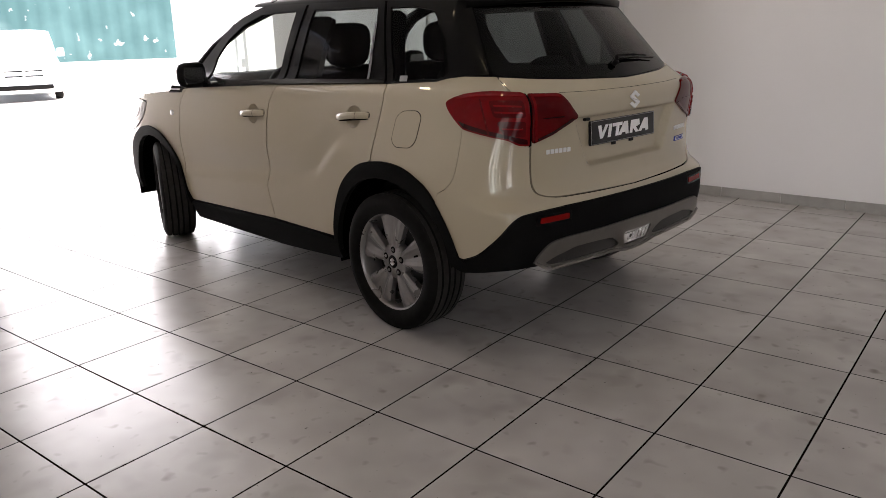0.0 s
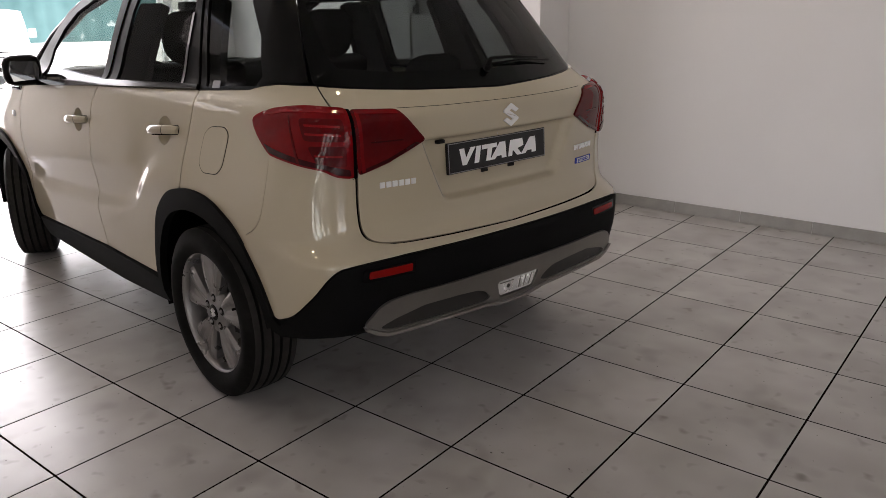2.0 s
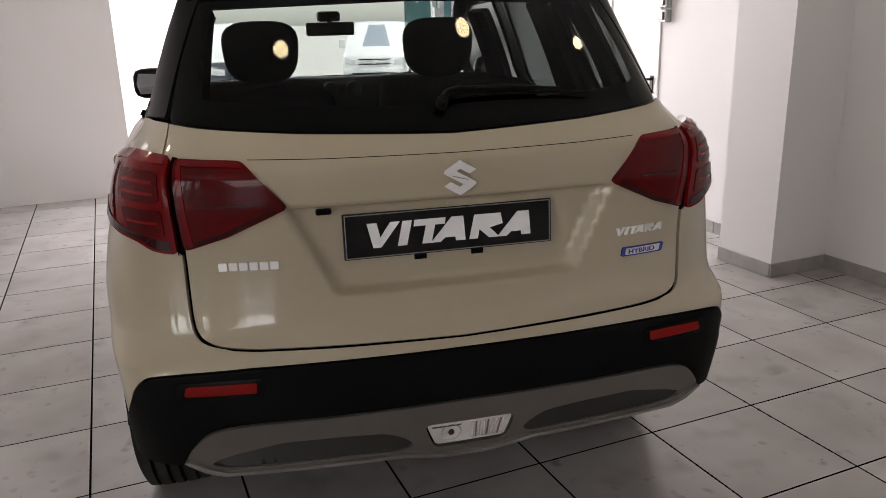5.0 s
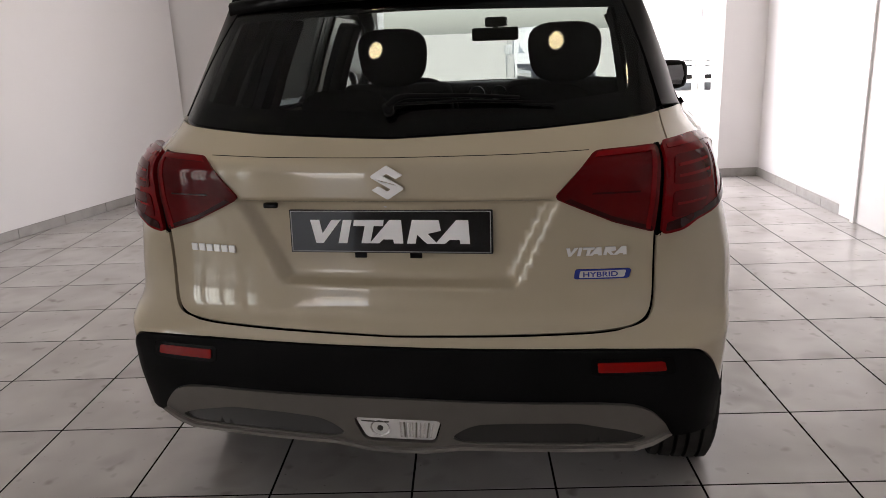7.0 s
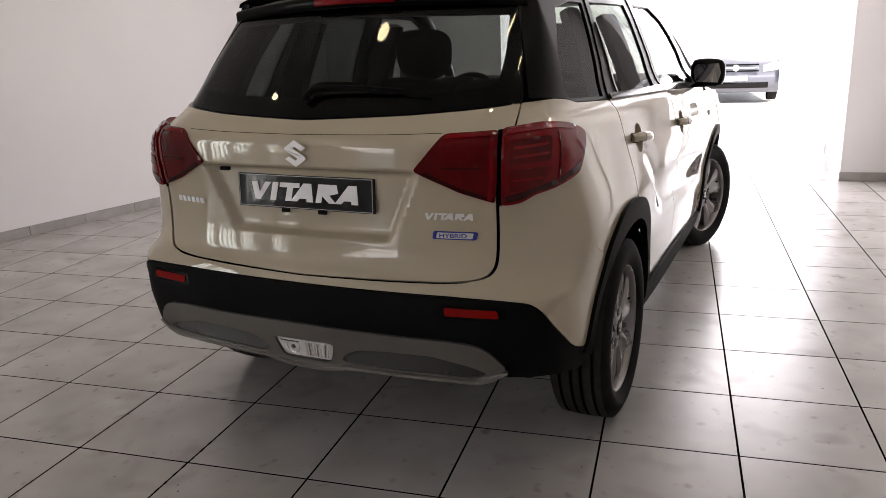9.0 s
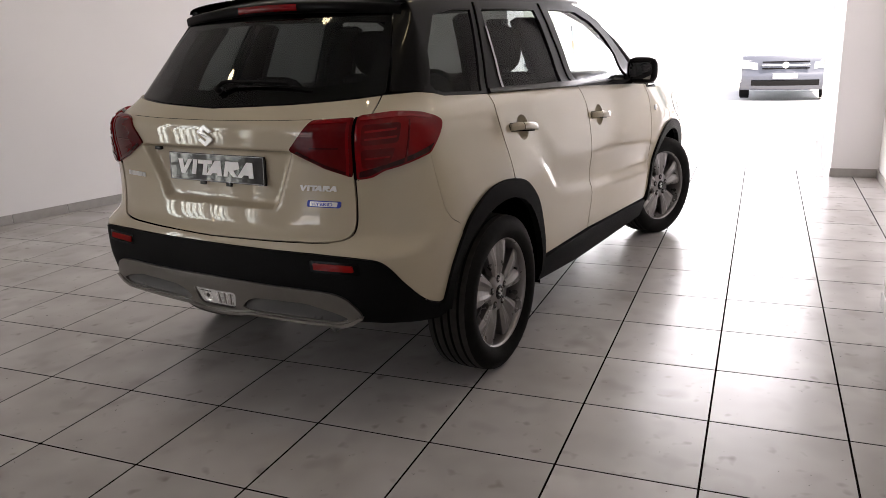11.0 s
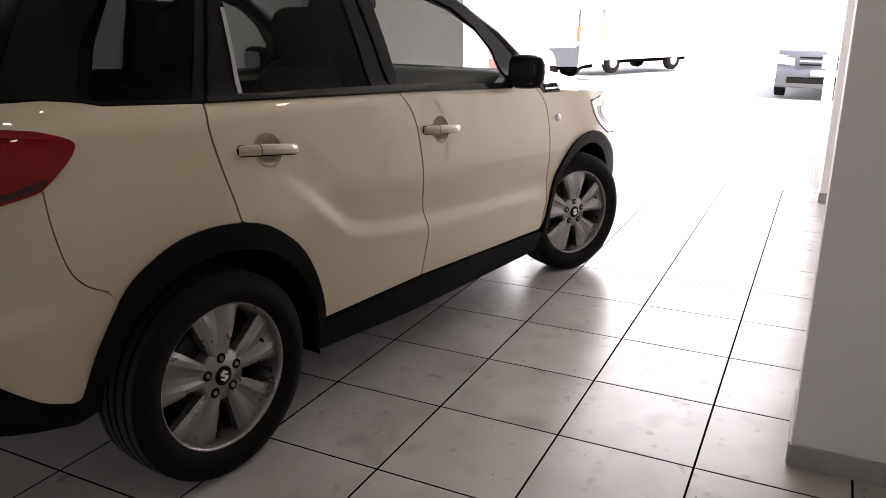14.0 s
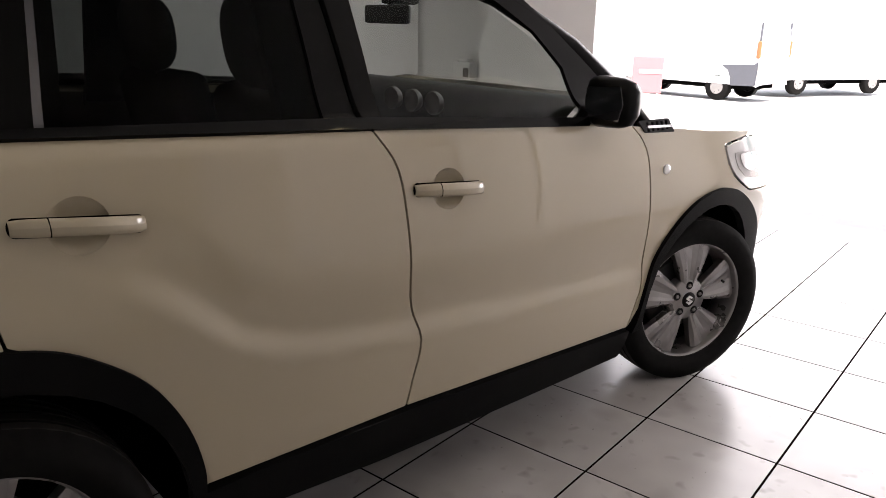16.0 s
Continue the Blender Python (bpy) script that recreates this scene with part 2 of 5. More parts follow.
def prism_bm(outline, depth, axis="y", bevel=0.0):
    """A flat outline of (a, z) pushed out along an axis, centred on it."""
    bm = bmesh.new()
    put = {"y": lambda a, b, d: (a, d, b), "x": lambda a, b, d: (d, a, b), "z": lambda a, b, d: (a, b, d)}[axis]
    lo = [bm.verts.new(put(a, b, -depth / 2)) for a, b in outline]
    hi = [bm.verts.new(put(a, b, depth / 2)) for a, b in outline]
    n = len(outline)
    bm.faces.new(lo)
    bm.faces.new(hi[::-1])
    for i in range(n):
        bm.faces.new((lo[i], hi[i], hi[(i + 1) % n], lo[(i + 1) % n]))
    bmesh.ops.recalc_face_normals(bm, faces=bm.faces)
    if bevel:
        bmesh.ops.bevel(bm, geom=bm.edges[:], offset=bevel, segments=2, affect="EDGES")
    return bm


# ---- the car's skin: plan section by height, followed from the tail round the corner and along the side ----
def curve(xs, ys):
    """Monotone cubic through the given knots."""
    xs, ys = np.array(xs, float), np.array(ys, float)
    h, d = np.diff(xs), np.diff(ys) / np.diff(xs)
    m = np.zeros(len(xs))
    m[0], m[-1] = d[0], d[-1]
    for i in range(1, len(xs) - 1):
        if d[i - 1] * d[i] > 0:
            w1, w2 = 2 * h[i] + h[i - 1], h[i] + 2 * h[i - 1]
            m[i] = (w1 + w2) / (w1 / d[i - 1] + w2 / d[i])

    tx = np.linspace(xs[0], xs[-1], 6000)
    i = np.clip(np.searchsorted(xs, tx) - 1, 0, len(xs) - 2)
    t = (tx - xs[i]) / h[i]
    ty = ((1 + 2 * t) * (1 - t) ** 2 * ys[i] + t * (1 - t) ** 2 * h[i] * m[i]
          + t * t * (3 - 2 * t) * ys[i + 1] + t * t * (t - 1) * h[i] * m[i + 1])

    def f(x):
        return np.interp(x, tx, ty)
    return f


def bump(v, a, w):
    return np.exp(-((v - a) / w) ** 2)


def step(v, a, b):
    t = np.clip((v - a) / (b - a), 0, 1)
    return t * t * (3 - 2 * t)


XP, YP, YQ, LC = 0.52, -0.22, 2.72, 0.50
S_SIDE = XP + LC
S_FRONT = S_SIDE + YQ - YP
side_z = curve([.18, .25, .33, .40, .56, .70, .80, .90, 1.0, 1.06, 1.11, 1.16, 1.30, 1.45, 1.53, 1.60],
               [.78, .815, .836, .842, .848, .858, .862, .856, .842, .832, .818, .775, .722, .662, .622, .56])
side_y = curve([-.8, -.3, .2, .7, 1.4, 2.1, 2.7, 3.3], [-.06, -.035, -.012, 0, .004, 0, -.02, -.10])
rear_z = curve([.18, .30, .36, .40, .47, .55, .62, .66, .695, .735, .78, .86, .98, 1.03, 1.07, 1.115, 1.128, 1.17, 1.30, 1.45, 1.52, 1.60],
               [-.55, -.68, -.745, -.77, -.787, -.80, -.798, -.793, -.775, -.748, -.737, -.732, -.738, -.744, -.744, -.735, -.724, -.69, -.562, -.402, -.326, -.238])
front_z = curve([.18, .28, .4, .6, .8, .9, .98, 1.1], [3.12, 3.24, 3.31, 3.33, 3.30, 3.22, 3.05, 2.9])
round_z = curve([.2, .4, .7, .9, 1.05, 1.15, 1.3, 1.6], [3.4, 4.0, 4.6, 4.6, 4.2, 2.9, 2.5, 2.5])


fold_z = curve([.10, .20, .29, .36, .45, .56, .69, .85, 1.04, 1.5, 2.05], [.895, .875, .852, .818, .748, .662, .616, .592, .572, .540, .505])


def side_x(y, z):
    x = side_z(z) + side_y(y) * (0.55 + 0.9 * step(z, .7, 1.2))
    x = x + .016 * bump(y, 0, .42) * bump(z, .78, .2) + .014 * bump(y, 2.5, .42) * bump(z, .76, .2)
    rise = z - fold_z(y)
    x = x - .0135 * step(y, .10, .55) * (1 - step(y, 1.95, 2.2)) * step(rise, -.012, .07) * (1 - step(rise, .06, .23))
    return x


def rear_y(x, z):
    w = .30 + .10 * (z - .805) / .215
    recess = .034 * (1 - step(np.abs(x), w - .034, w + .006)) * step(z, .797, .820) * (1 - step(z, 1.009, 1.021))
    up, top = step(z, .66, .72), step(z, 1.09, 1.2)
    return rear_z(z) + (.13 - .045 * up + .245 * top) * x ** 2 + .23 * up * (1 - top) * x ** 4 + recess


def front_y(x, z):
    return front_z(z) - .25 * x ** 2


def skin0(s, z):
    """The skin at s metres from the tail's middle (negative: left) and height z."""
    s, z = np.broadcast_arrays(np.asarray(s, float), np.asarray(z, float))
    sign, a = np.where(s < 0, -1, 1), np.abs(s)
    n = round_z(z)
    x, y = a.copy(), np.zeros_like(a)
    rear = a <= XP
    y[rear] = rear_y(a[rear], z[rear])
    mid = (a > S_SIDE) & (a <= S_FRONT)
    y[mid] = a[mid] - S_SIDE + YP
    x[mid] = side_x(y[mid], z[mid])
    for m, py, edge, t in (((a > XP) & (a <= S_SIDE), YP, rear_y, (a - XP) / LC), ((a > S_FRONT), YQ, front_y, 1 - (a - S_FRONT) / LC)):
        if m.any():
            ph, zz, nn = np.clip(t[m], 0, 1) * math.pi / 2, z[m], n[m]
            dx, dy = np.sin(ph), np.cos(ph) * (-1 if py == YP else 1)
            lo, hi = np.zeros(len(ph)), np.full(len(ph), 1.2)
            for _ in range(24):
                r = (lo + hi) / 2
                px, qy = XP + r * dx, py + r * dy
                g = (np.maximum(px - XP, 0) / (side_x(qy, zz) - XP)) ** nn + (np.abs(qy - py) / np.maximum(np.abs(edge(px, zz) - py), .02)) ** nn
                lo, hi = np.where(g < 1, r, lo), np.where(g < 1, hi, r)
            x[m], y[m] = XP + lo * dx, py + lo * dy
            past = t[m] < 0 if py == YQ else np.zeros(len(ph), bool)
            if past.any():
                i = np.where(m)[0][past]
                x[i] = np.maximum(XP - (a[i] - S_FRONT - LC), 0)
                y[i] = front_y(x[i], z[i])
    return np.stack([sign * x, y, z], -1)


def skin(s, z, off=0.0):
    """The skin, lifted by off metres along its normal."""
    s, z = np.broadcast_arrays(np.asarray(s, float).ravel(), np.asarray(z, float).ravel())
    p = skin0(s, z)
    e = .004
    n = np.cross(skin0(s + e, z) - skin0(s - e, z), skin0(s, z + e) - skin0(s, z - e))
    n /= np.maximum(np.linalg.norm(n, axis=1, keepdims=True), 1e-9)
    return p + n * np.asarray(off, float).reshape(-1, 1)


# ---- the room ----
def slab(name, size, at, mat, label, turn=ROOM):
    ob = part(name, box_bm(size), mat, None, label)
    ob.matrix_world = turn @ Matrix.Translation(at)
    return tagged(ob, label, name.split("_")[0], kind="structure")


CEIL = 3.3
wall_right = slab("wall_right", (.2, 16.69, CEIL), (2.93, -7.655, CEIL / 2), "wall", "plain white plastered showroom wall")
wall_pillar = slab("wall_pillar", (.58, .40, CEIL), (2.71, .89, CEIL / 2), "wall", "white plastered pillar standing out of the wall")
wall_right_far = slab("wall_right_far", (.2, 3.57, CEIL), (2.90, 2.875, CEIL / 2), "wall", "white plastered wall beside the gate")
wall_gate_right = slab("wall_gate_right", (.58, .30, CEIL), (2.71, 4.81, CEIL / 2), "wall", "white plastered pier beside the gate, scuffed")
wall_front = slab("wall_front", (1.08, .60, CEIL), (GATE_U0 - .54, GATE_V + .285, CEIL / 2), "wall", "white plastered pier beside the gate")
LEDGE_V, LEDGE_Z = 5.077, .407
wall_front_far = slab("wall_front_far", (2.6, .22, CEIL), (GATE_U0 - 2.37, LEDGE_V + .31, CEIL / 2), "wall", "plain white front wall")
wall_front_ledge = slab("wall_front_ledge", (2.6, .20, LEDGE_Z), (GATE_U0 - 2.37, LEDGE_V + .10, LEDGE_Z / 2), "wall", "low white plastered ledge along the front wall")
dispenser = tagged(new("wall_dispenser"), "white plastic box with a dark slot on the ledge", "dispenser")
part("case", box_bm((.20, .12, .60), (0, -.06, .30), .02, 3), "frame_white", dispenser, "", True)
part("window", box_bm((.06, .01, .22), (.055, -.122, .44), .004), "skid", dispenser)
part("lid", box_bm((.11, .09, .03), (0, -.06, .612), .012, 2), "frame_white", dispenser, "", True)
dispenser.matrix_world = Matrix.Translation(room(-2.17, LEDGE_V + .19, LEDGE_Z)) @ pose(0, 0, 0, 0, 0, 8.75)
stood = tagged(new("advertising_plate"), "white plate with blue end leaning upright on the ledge", "number plate")
part("board", box_bm((.112, .006, .52), (0, 0, .26), .003), "white_letter", stood)
part("blue_end", box_bm((.106, .002, .05), (0, -.004, .492), .0008), "blue", stood)
for k in range(10):
    part("bar", box_bm((.062, .002, .020), (.004, -.004, .05 + k * .042 + (.02 if k > 7 else 0)), .0006), "gloss_black", stood)
stood.matrix_world = Matrix.Translation(room(-1.962, LEDGE_V + .10, LEDGE_Z)) @ pose(0, 0, 0, -8, 2, 8.75)
pouch = tagged(new("pouch"), "small black cloth pouch lying on the ledge", "bag")
pb = box_bm((.13, .12, .055), (0, 0, .0275), .022, 3)
for q in pb.verts:
    q.co.z *= 1 + .25 * math.sin(q.co.x * 40)
part("pouch_body", pb, "fabric", pouch, "", True)
pouch.matrix_world = Matrix.Translation(room(-1.855, LEDGE_V + .08, LEDGE_Z)) @ pose(0, 0, 0, 0, 0, 8.75)

wall_header = slab("wall_header", (GATE_U1 - GATE_U0 + .02, .22, .35), ((GATE_U0 + GATE_U1) / 2, GATE_V + .11, CEIL - .175), "wall", "white wall above the gate opening")
LEFT_TURN = math.degrees(math.atan(.156))


def left_x(y):
    """The inner face of the side wall, which runs askew to the tiles."""
    return -4.154 + .156 * (y - .753)


def left_slab(name, y0, y1, z0, z1, mat, label, thick=.2):
    ym, run = (y0 + y1) / 2, (y1 - y0) / math.cos(radians(LEFT_TURN))
    m = pose(left_x(ym), ym, 0, 0, 0, -LEFT_TURN)
    return slab(name, (thick, run, z1 - z0), (-thick / 2, 0, (z0 + z1) / 2), mat, label, m)


BAYS = ((-7.85, -6.88), (-6.13, -5.26), (-5.15, -4.13), (-3.98, -3.46))
wall_left_front = left_slab("wall_left_front", BAYS[-1][1], 4.75, 0, CEIL, "wall", "plain white side wall")
wall_left_back = left_slab("wall_left_back", -15.6, BAYS[0][0], 0, CEIL, "wall", "plain white side wall")
wall_left_header = left_slab("wall_left_header", BAYS[0][0], BAYS[-1][1], 2.7, CEIL, "wall", "white wall above the glazed shopfront")
for i in range(3):
    left_slab("wall_left_pier_%d" % (i + 1), BAYS[i][1], BAYS[i + 1][0], 0, 2.7, "wall", "white pier between two shopfront windows")
wall_back = slab("wall_back", (10.4, .2, CEIL), (.6, -15.4, CEIL / 2), "wall", "plain white back wall", Matrix())
ceiling = slab("ceiling", (12, 21.4, .12), (-1.6, -5.6, CEIL + .06), "ceiling", "plain white ceiling")

# glazed shopfront behind the camera, bay by bay
for i, (y0, y1) in enumerate(BAYS):
    bay = tagged(new("window_shopfront_%d" % (i + 1)), "tall glazed shopfront window with white metal bars", "window", kind="structure")
    ym, run = (y0 + y1) / 2, (y1 - y0) / math.cos(radians(LEFT_TURN))
    bay.matrix_world = pose(left_x(ym), ym, 0, 0, 0, -LEFT_TURN)
    cols = max(2, round(run / .25))
    for k in range(cols + 1):
        part("mullion", box_bm((.06, .045 if k in (0, cols) else .028, 2.68), (-.10, -run / 2 + .022 + k * (run - .044) / cols, 1.35), .004), "frame_white", bay)
    for z in (.035, .62, 1.20, 1.78, 2.675):
        part("transom", box_bm((.05, run - .05, .045 if z in (.035, 2.675) else .028), (-.10, 0, z), .004), "frame_white", bay)
    pane = part("pane", box_bm((.008, run - .06, 2.62), (-.10, 0, 1.36)), "glass", bay)
    pane.visible_shadow = False

# gate posts
gate = tagged(new("gate"), "white metal folding gate frame standing open", "gate", kind="structure")
for u, v, w in ((2.355, 5.27, .045), (2.385, 5.15, .05)):
    g = part("post", box_bm((w, w, 2.9), (0, 0, 1.45), .006), "frame_white", gate)
    g.matrix_world = Matrix.Translation(room(u, v)) @ pose(0, 0, 0, 0, 0, 8.75)
for z in (.22, 1.02, 1.5):
    g = part("hinge", box_bm((.05, .06, .10), (0, 0, 0), .008), "frame_white", gate)
    g.matrix_world = Matrix.Translation(room(2.33, 5.15, z)) @ pose(0, 0, 0, 0, 0, 8.75)
box = tagged(new("switch_boxes"), "three grey switch boxes stacked on the white wall", "switch box")
for i in range(3):
    b = part("switch_box", box_bm((.05, .085, .085), (0, 0, 1.41 + i * .097), .008), "frame_grey", box)
    part("switch_rocker", box_bm((.012, .04, .055), (-.03, 0, 1.41 + i * .097), .004), "skid", b)
box.matrix_world = Matrix.Translation(room(2.775, 2.15)) @ pose(0, 0, 0, 0, 0, 8.75)
door = tagged(new("door_1"), "white flush door with a black lever handle", "door", kind="structure")
part("leaf", box_bm((.012, .82, 2.03), (.006, .41, 1.02), .003), "frame_white", door)
plate_1 = part("handle_plate", box_bm((.008, .035, .16), (-.004, .06, .92), .003), "gloss_black", door)
part("lever", tube_bm([(-.008, .06, .975), (-.045, .06, .975), (-.050, .075, .975), (-.050, .17, .973)], .009, 8), "gloss_black", plate_1, "", True)
door.matrix_world = Matrix.Translation(room(2.787, 2.205)) @ pose(0, 0, 0, 0, 0, 8.75)
slab("trim_wall_post", (.03, .05, 2.1), (2.786, 2.80, 1.05), "frame_white", "white painted door lining on the wall")

# baseboards, one tile after another
board_mesh = {}


def baseboard(name, a, b, inward):
    """Skirting tiles from a to b along a wall; inward: the side to which they stand out."""
    a, b = Vector(a), Vector(b)
    run, d = (b - a).length, (b - a).normalized()
    holder = tagged(new(name), "grey tiled skirting along the wall foot", "baseboard", kind="structure")
    n = max(1, round(run / .456))
    w = run / n
    key = round(w, 3)
    if key not in board_mesh:
        bm = box_bm((w - .003, .011, .078), (0, 0, .039), .0025, 1)
        me = bpy.data.meshes.new("skirting_tile")
        bm.to_mesh(me)
        bm.free()
        me.materials.append(M["base"])
        board_mesh[key] = me
    off = Vector((-d.y, d.x, 0)) * (.0056 * inward)
    for i in range(n):
        t = new("skirting_tile", board_mesh[key])
        t.parent = holder
        t.matrix_world = Matrix.Translation(a + d * (i + .5) * w + off) @ Matrix.Rotation(math.atan2(d.y, d.x), 4, "Z")
    return holder


baseboard("baseboard_right", room(2.83, -9.0), room(2.83, .689), 1)
baseboard("baseboard_pillar_face", room(2.818, .69), room(2.41, .69), 1)
baseboard("baseboard_pillar_side", room(2.42, .69), room(2.42, 1.09), 1)
baseboard("baseboard_far", room(2.80, 1.10), room(2.80, 4.655), 1)
baseboard("baseboard_gate", room(2.79, 4.66), room(2.41, 4.66), 1)
baseboard("baseboard_front", room(GATE_U0, GATE_V), room(-1.78, GATE_V), 1)
baseboard("baseboard_front_far", room(-1.80, LEDGE_V), room(-3.0, LEDGE_V), 1)
baseboard("baseboard_left", Vector((left_x(-3.4), -3.4, 0)), Vector((left_x(4.45), 4.45, 0)), -1)

# round ceiling lamps
for u, v in LAMPS:
    lamp = tagged(new("ceiling_lamp"), "round recessed ceiling spotlight, warm and lit", "lamp", "ceiling spotlights")
    lamp.location = room(u, v, CEIL)
    part("trim_ring", (lambda vf: (lambda bm: ([bm.verts.new(p) for p in vf[0]], bm.verts.ensure_lookup_table(), [bm.faces.new([bm.verts[i] for i in f]) for f in vf[1]], bm)[-1])(bmesh.new()))(
        lathe([(0, .085), (-.012, .085), (-.012, .062), (0, .056)], 24, "z")), "frame_white", lamp)
    disc = bmesh.new()
    bmesh.ops.create_circle(disc, cap_ends=True, segments=24, radius=.058)
    bmesh.ops.translate(disc, vec=(0, 0, -.006), verts=disc.verts)
    bmesh.ops.reverse_faces(disc, faces=disc.faces)
    part("bulb", disc, "lamp_on", lamp, "glowing warm bulb")

# ---- outside ----
def ground_z(v):
    return -.03 * min(max(v - 5.0, 0), 18.5) - .004


bm = bmesh.new()
rows = [-60, -20, 4.9, 5.0, 12, 20, 23.5, 40, 90, 400, 2500]
cols = [-2500, -300, -60, -20, -8, 0, 8, 20, 60, 300, 2500]
gv = [[bm.verts.new((u, v, ground_z(v) - .03)) for u in cols] for v in rows]
for i in range(len(rows) - 1):
    for j in range(len(cols) - 1):
        bm.faces.new((gv[i][j], gv[i][j + 1], gv[i + 1][j + 1], gv[i + 1][j]))
ground = part("ground", bm, "concrete", None, "pale sunlit concrete yard")
ground.matrix_world = ROOM
tagged(ground, "pale sunlit concrete yard", "ground", kind="structure")


# ---- panels laid on the skin ----
from mathutils.geometry import delaunay_2d_cdt


def rounded(pts, r=.02, n=3):
    """An outline with its corners eased by about r metres."""
    out, m = [], len(pts)
    for i in range(m):
        p, q, w = (np.array(pts[(i + k) % m], float) for k in (-1, 0, 1))
        a, b = np.linalg.norm(p - q), np.linalg.norm(w - q)
        if min(a, b) < 1e-6:
            continue
        u, v = q + (p - q) * min(r, .45 * a) / a, q + (w - q) * min(r, .45 * b) / b
        for k in range(n + 1):
            t = k / n
            out.append((1 - t) ** 2 * u + 2 * t * (1 - t) * q + t * t * v)
    return out


def spline(pts, n=4):
    """A smooth open line through the points."""
    p = [np.array(q, float) for q in pts]
    p = [2 * p[0] - p[1]] + p + [2 * p[-1] - p[-2]]
    out = []
    for a, b, c, d in zip(p, p[1:], p[2:], p[3:]):
        for k in range(n):
            t = k / n
            out.append(tuple(.5 * (2 * b + (c - a) * t + (2 * a - 5 * b + 4 * c - d) * t * t + (3 * b - a - 3 * c + d) * t ** 3)))
    return out + [tuple(p[-2])]


def resample(pts, step_len):
    out, m = [], len(pts)
    for i in range(m):
        a, b = np.array(pts[i]), np.array(pts[(i + 1) % m])
        k = max(1, int(np.linalg.norm(b - a) / step_len))
        out += [a + (b - a) * j / k for j in range(k)]
    return np.array(out)


def within(points, poly):
    x, y = points[:, 0], points[:, 1]
    inside = np.zeros(len(points), bool)
    for (x0, y0), (x1, y1) in zip(poly, np.roll(poly, -1, axis=0)):
        hit = (y0 > y) != (y1 > y)
        if abs(y1 - y0) > 1e-12:
            inside ^= hit & (x < (x1 - x0) * (y - y0) / (y1 - y0) + x0)
    return inside


def fill(outline, holes=(), res=.03, extra=()):
    """Triangles that fill an outline in the skin's (s, z), with a grid of points inside."""
    loops = [resample(o, res * .6) for o in (outline, *holes)]
    pts, edges = [], []
    for lp in loops:
        k = len(pts)
        pts += list(lp)
        edges += [(k + i, k + (i + 1) % len(lp)) for i in range(len(lp))]
    lo, hi = loops[0].min(0), loops[0].max(0)
    gx, gz = np.meshgrid(np.arange(lo[0] + res / 2, hi[0], res), np.arange(lo[1] + res / 2, hi[1], res))
    g = np.stack([gx.ravel(), gz.ravel()], 1)
    keep = within(g, loops[0])
    for h in loops[1:]:
        keep &= ~within(g, h)
    border = np.concatenate(loops)
    g = g[keep]
    if len(g):
        near = np.min((g[:, None, 0] - border[None, :, 0]) ** 2 + (g[:, None, 1] - border[None, :, 1]) ** 2, axis=1) < (res * .4) ** 2
        pts += list(g[~near])
    pts += [np.array(q) for q in extra]
    v2, _, tris, *_ = delaunay_2d_cdt([Vector(p) for p in pts], edges, [], 0, 1e-6)
    v2 = np.array([tuple(v) for v in v2])
    tris = np.array([t for t in tris if len(t) == 3])
    c = v2[tris].mean(1)
    ok = within(c, loops[0])
    for h in loops[1:]:
        ok &= ~within(c, h)
    return v2, tris[ok], loops


def panel(name, outline, mat, parent, off=0.0, holes=(), side=1, depth=.012, res=.03, r=.02, label="", lift=None, extra=()):
    """A sheet of the skin within an outline, with its edge turned in by depth. side -1: mirrored to the left."""
    outline = rounded(outline, r) if r else outline
    holes = [rounded(h, min(r, .02)) if r else h for h in holes]
    v2, tris, loops = fill(outline, holes, res, extra)
    o = off if lift is None else off + lift(v2[:, 0], v2[:, 1])
    verts = list(skin(v2[:, 0], v2[:, 1], o))
    faces = [tuple(t) for t in tris]
    e1, e2 = v2[tris[:, 1]] - v2[tris[:, 0]], v2[tris[:, 2]] - v2[tris[:, 0]]
    flip = (e1[:, 0] * e2[:, 1] - e1[:, 1] * e2[:, 0]) < 0
    faces = [f[::-1] if w else f for f, w in zip(faces, flip)]
    for lp in loops:
        k, n = len(verts), len(lp)
        lo = off if lift is None else off + lift(lp[:, 0], lp[:, 1])
        verts += list(skin(lp[:, 0], lp[:, 1], lo)) + list(skin(lp[:, 0], lp[:, 1], lo - depth))
        area = np.sum(lp[:, 0] * np.roll(lp[:, 1], -1) - lp[:, 1] * np.roll(lp[:, 0], -1))
        for i in range(n):
            j = (i + 1) % n
            q = (k + i, k + n + i, k + n + j, k + j)
            faces.append(q if (area > 0) == (lp is loops[0]) else q[::-1])
    verts = np.array(verts)
    if side < 0:
        verts[:, 0] *= -1
        faces = [f[::-1] for f in faces]
    ob = link(name, verts, faces, mat, parent, label, True)
    if lift is None:
        n = skin(v2[:, 0], v2[:, 1], off + .01) - skin(v2[:, 0], v2[:, 1], off)
        n[:, 0] *= side
        n /= np.linalg.norm(n, axis=1, keepdims=True)
        rim = [tuple(v.normal) for v in ob.data.vertices[len(v2):]]
        ob.data.normals_split_custom_set_from_vertices([tuple(q) for q in n] + rim)
    return ob


def both(name, outline, *a, **k):
    return [panel(name, outline, *a, side=s, **k) for s in (1, -1)]


def mirror(pts):
    """A right half outline, from the middle line up, round and back to it, made whole."""
    return list(pts) + [(-s, z) for s, z in pts[::-1] if s > 1e-6]


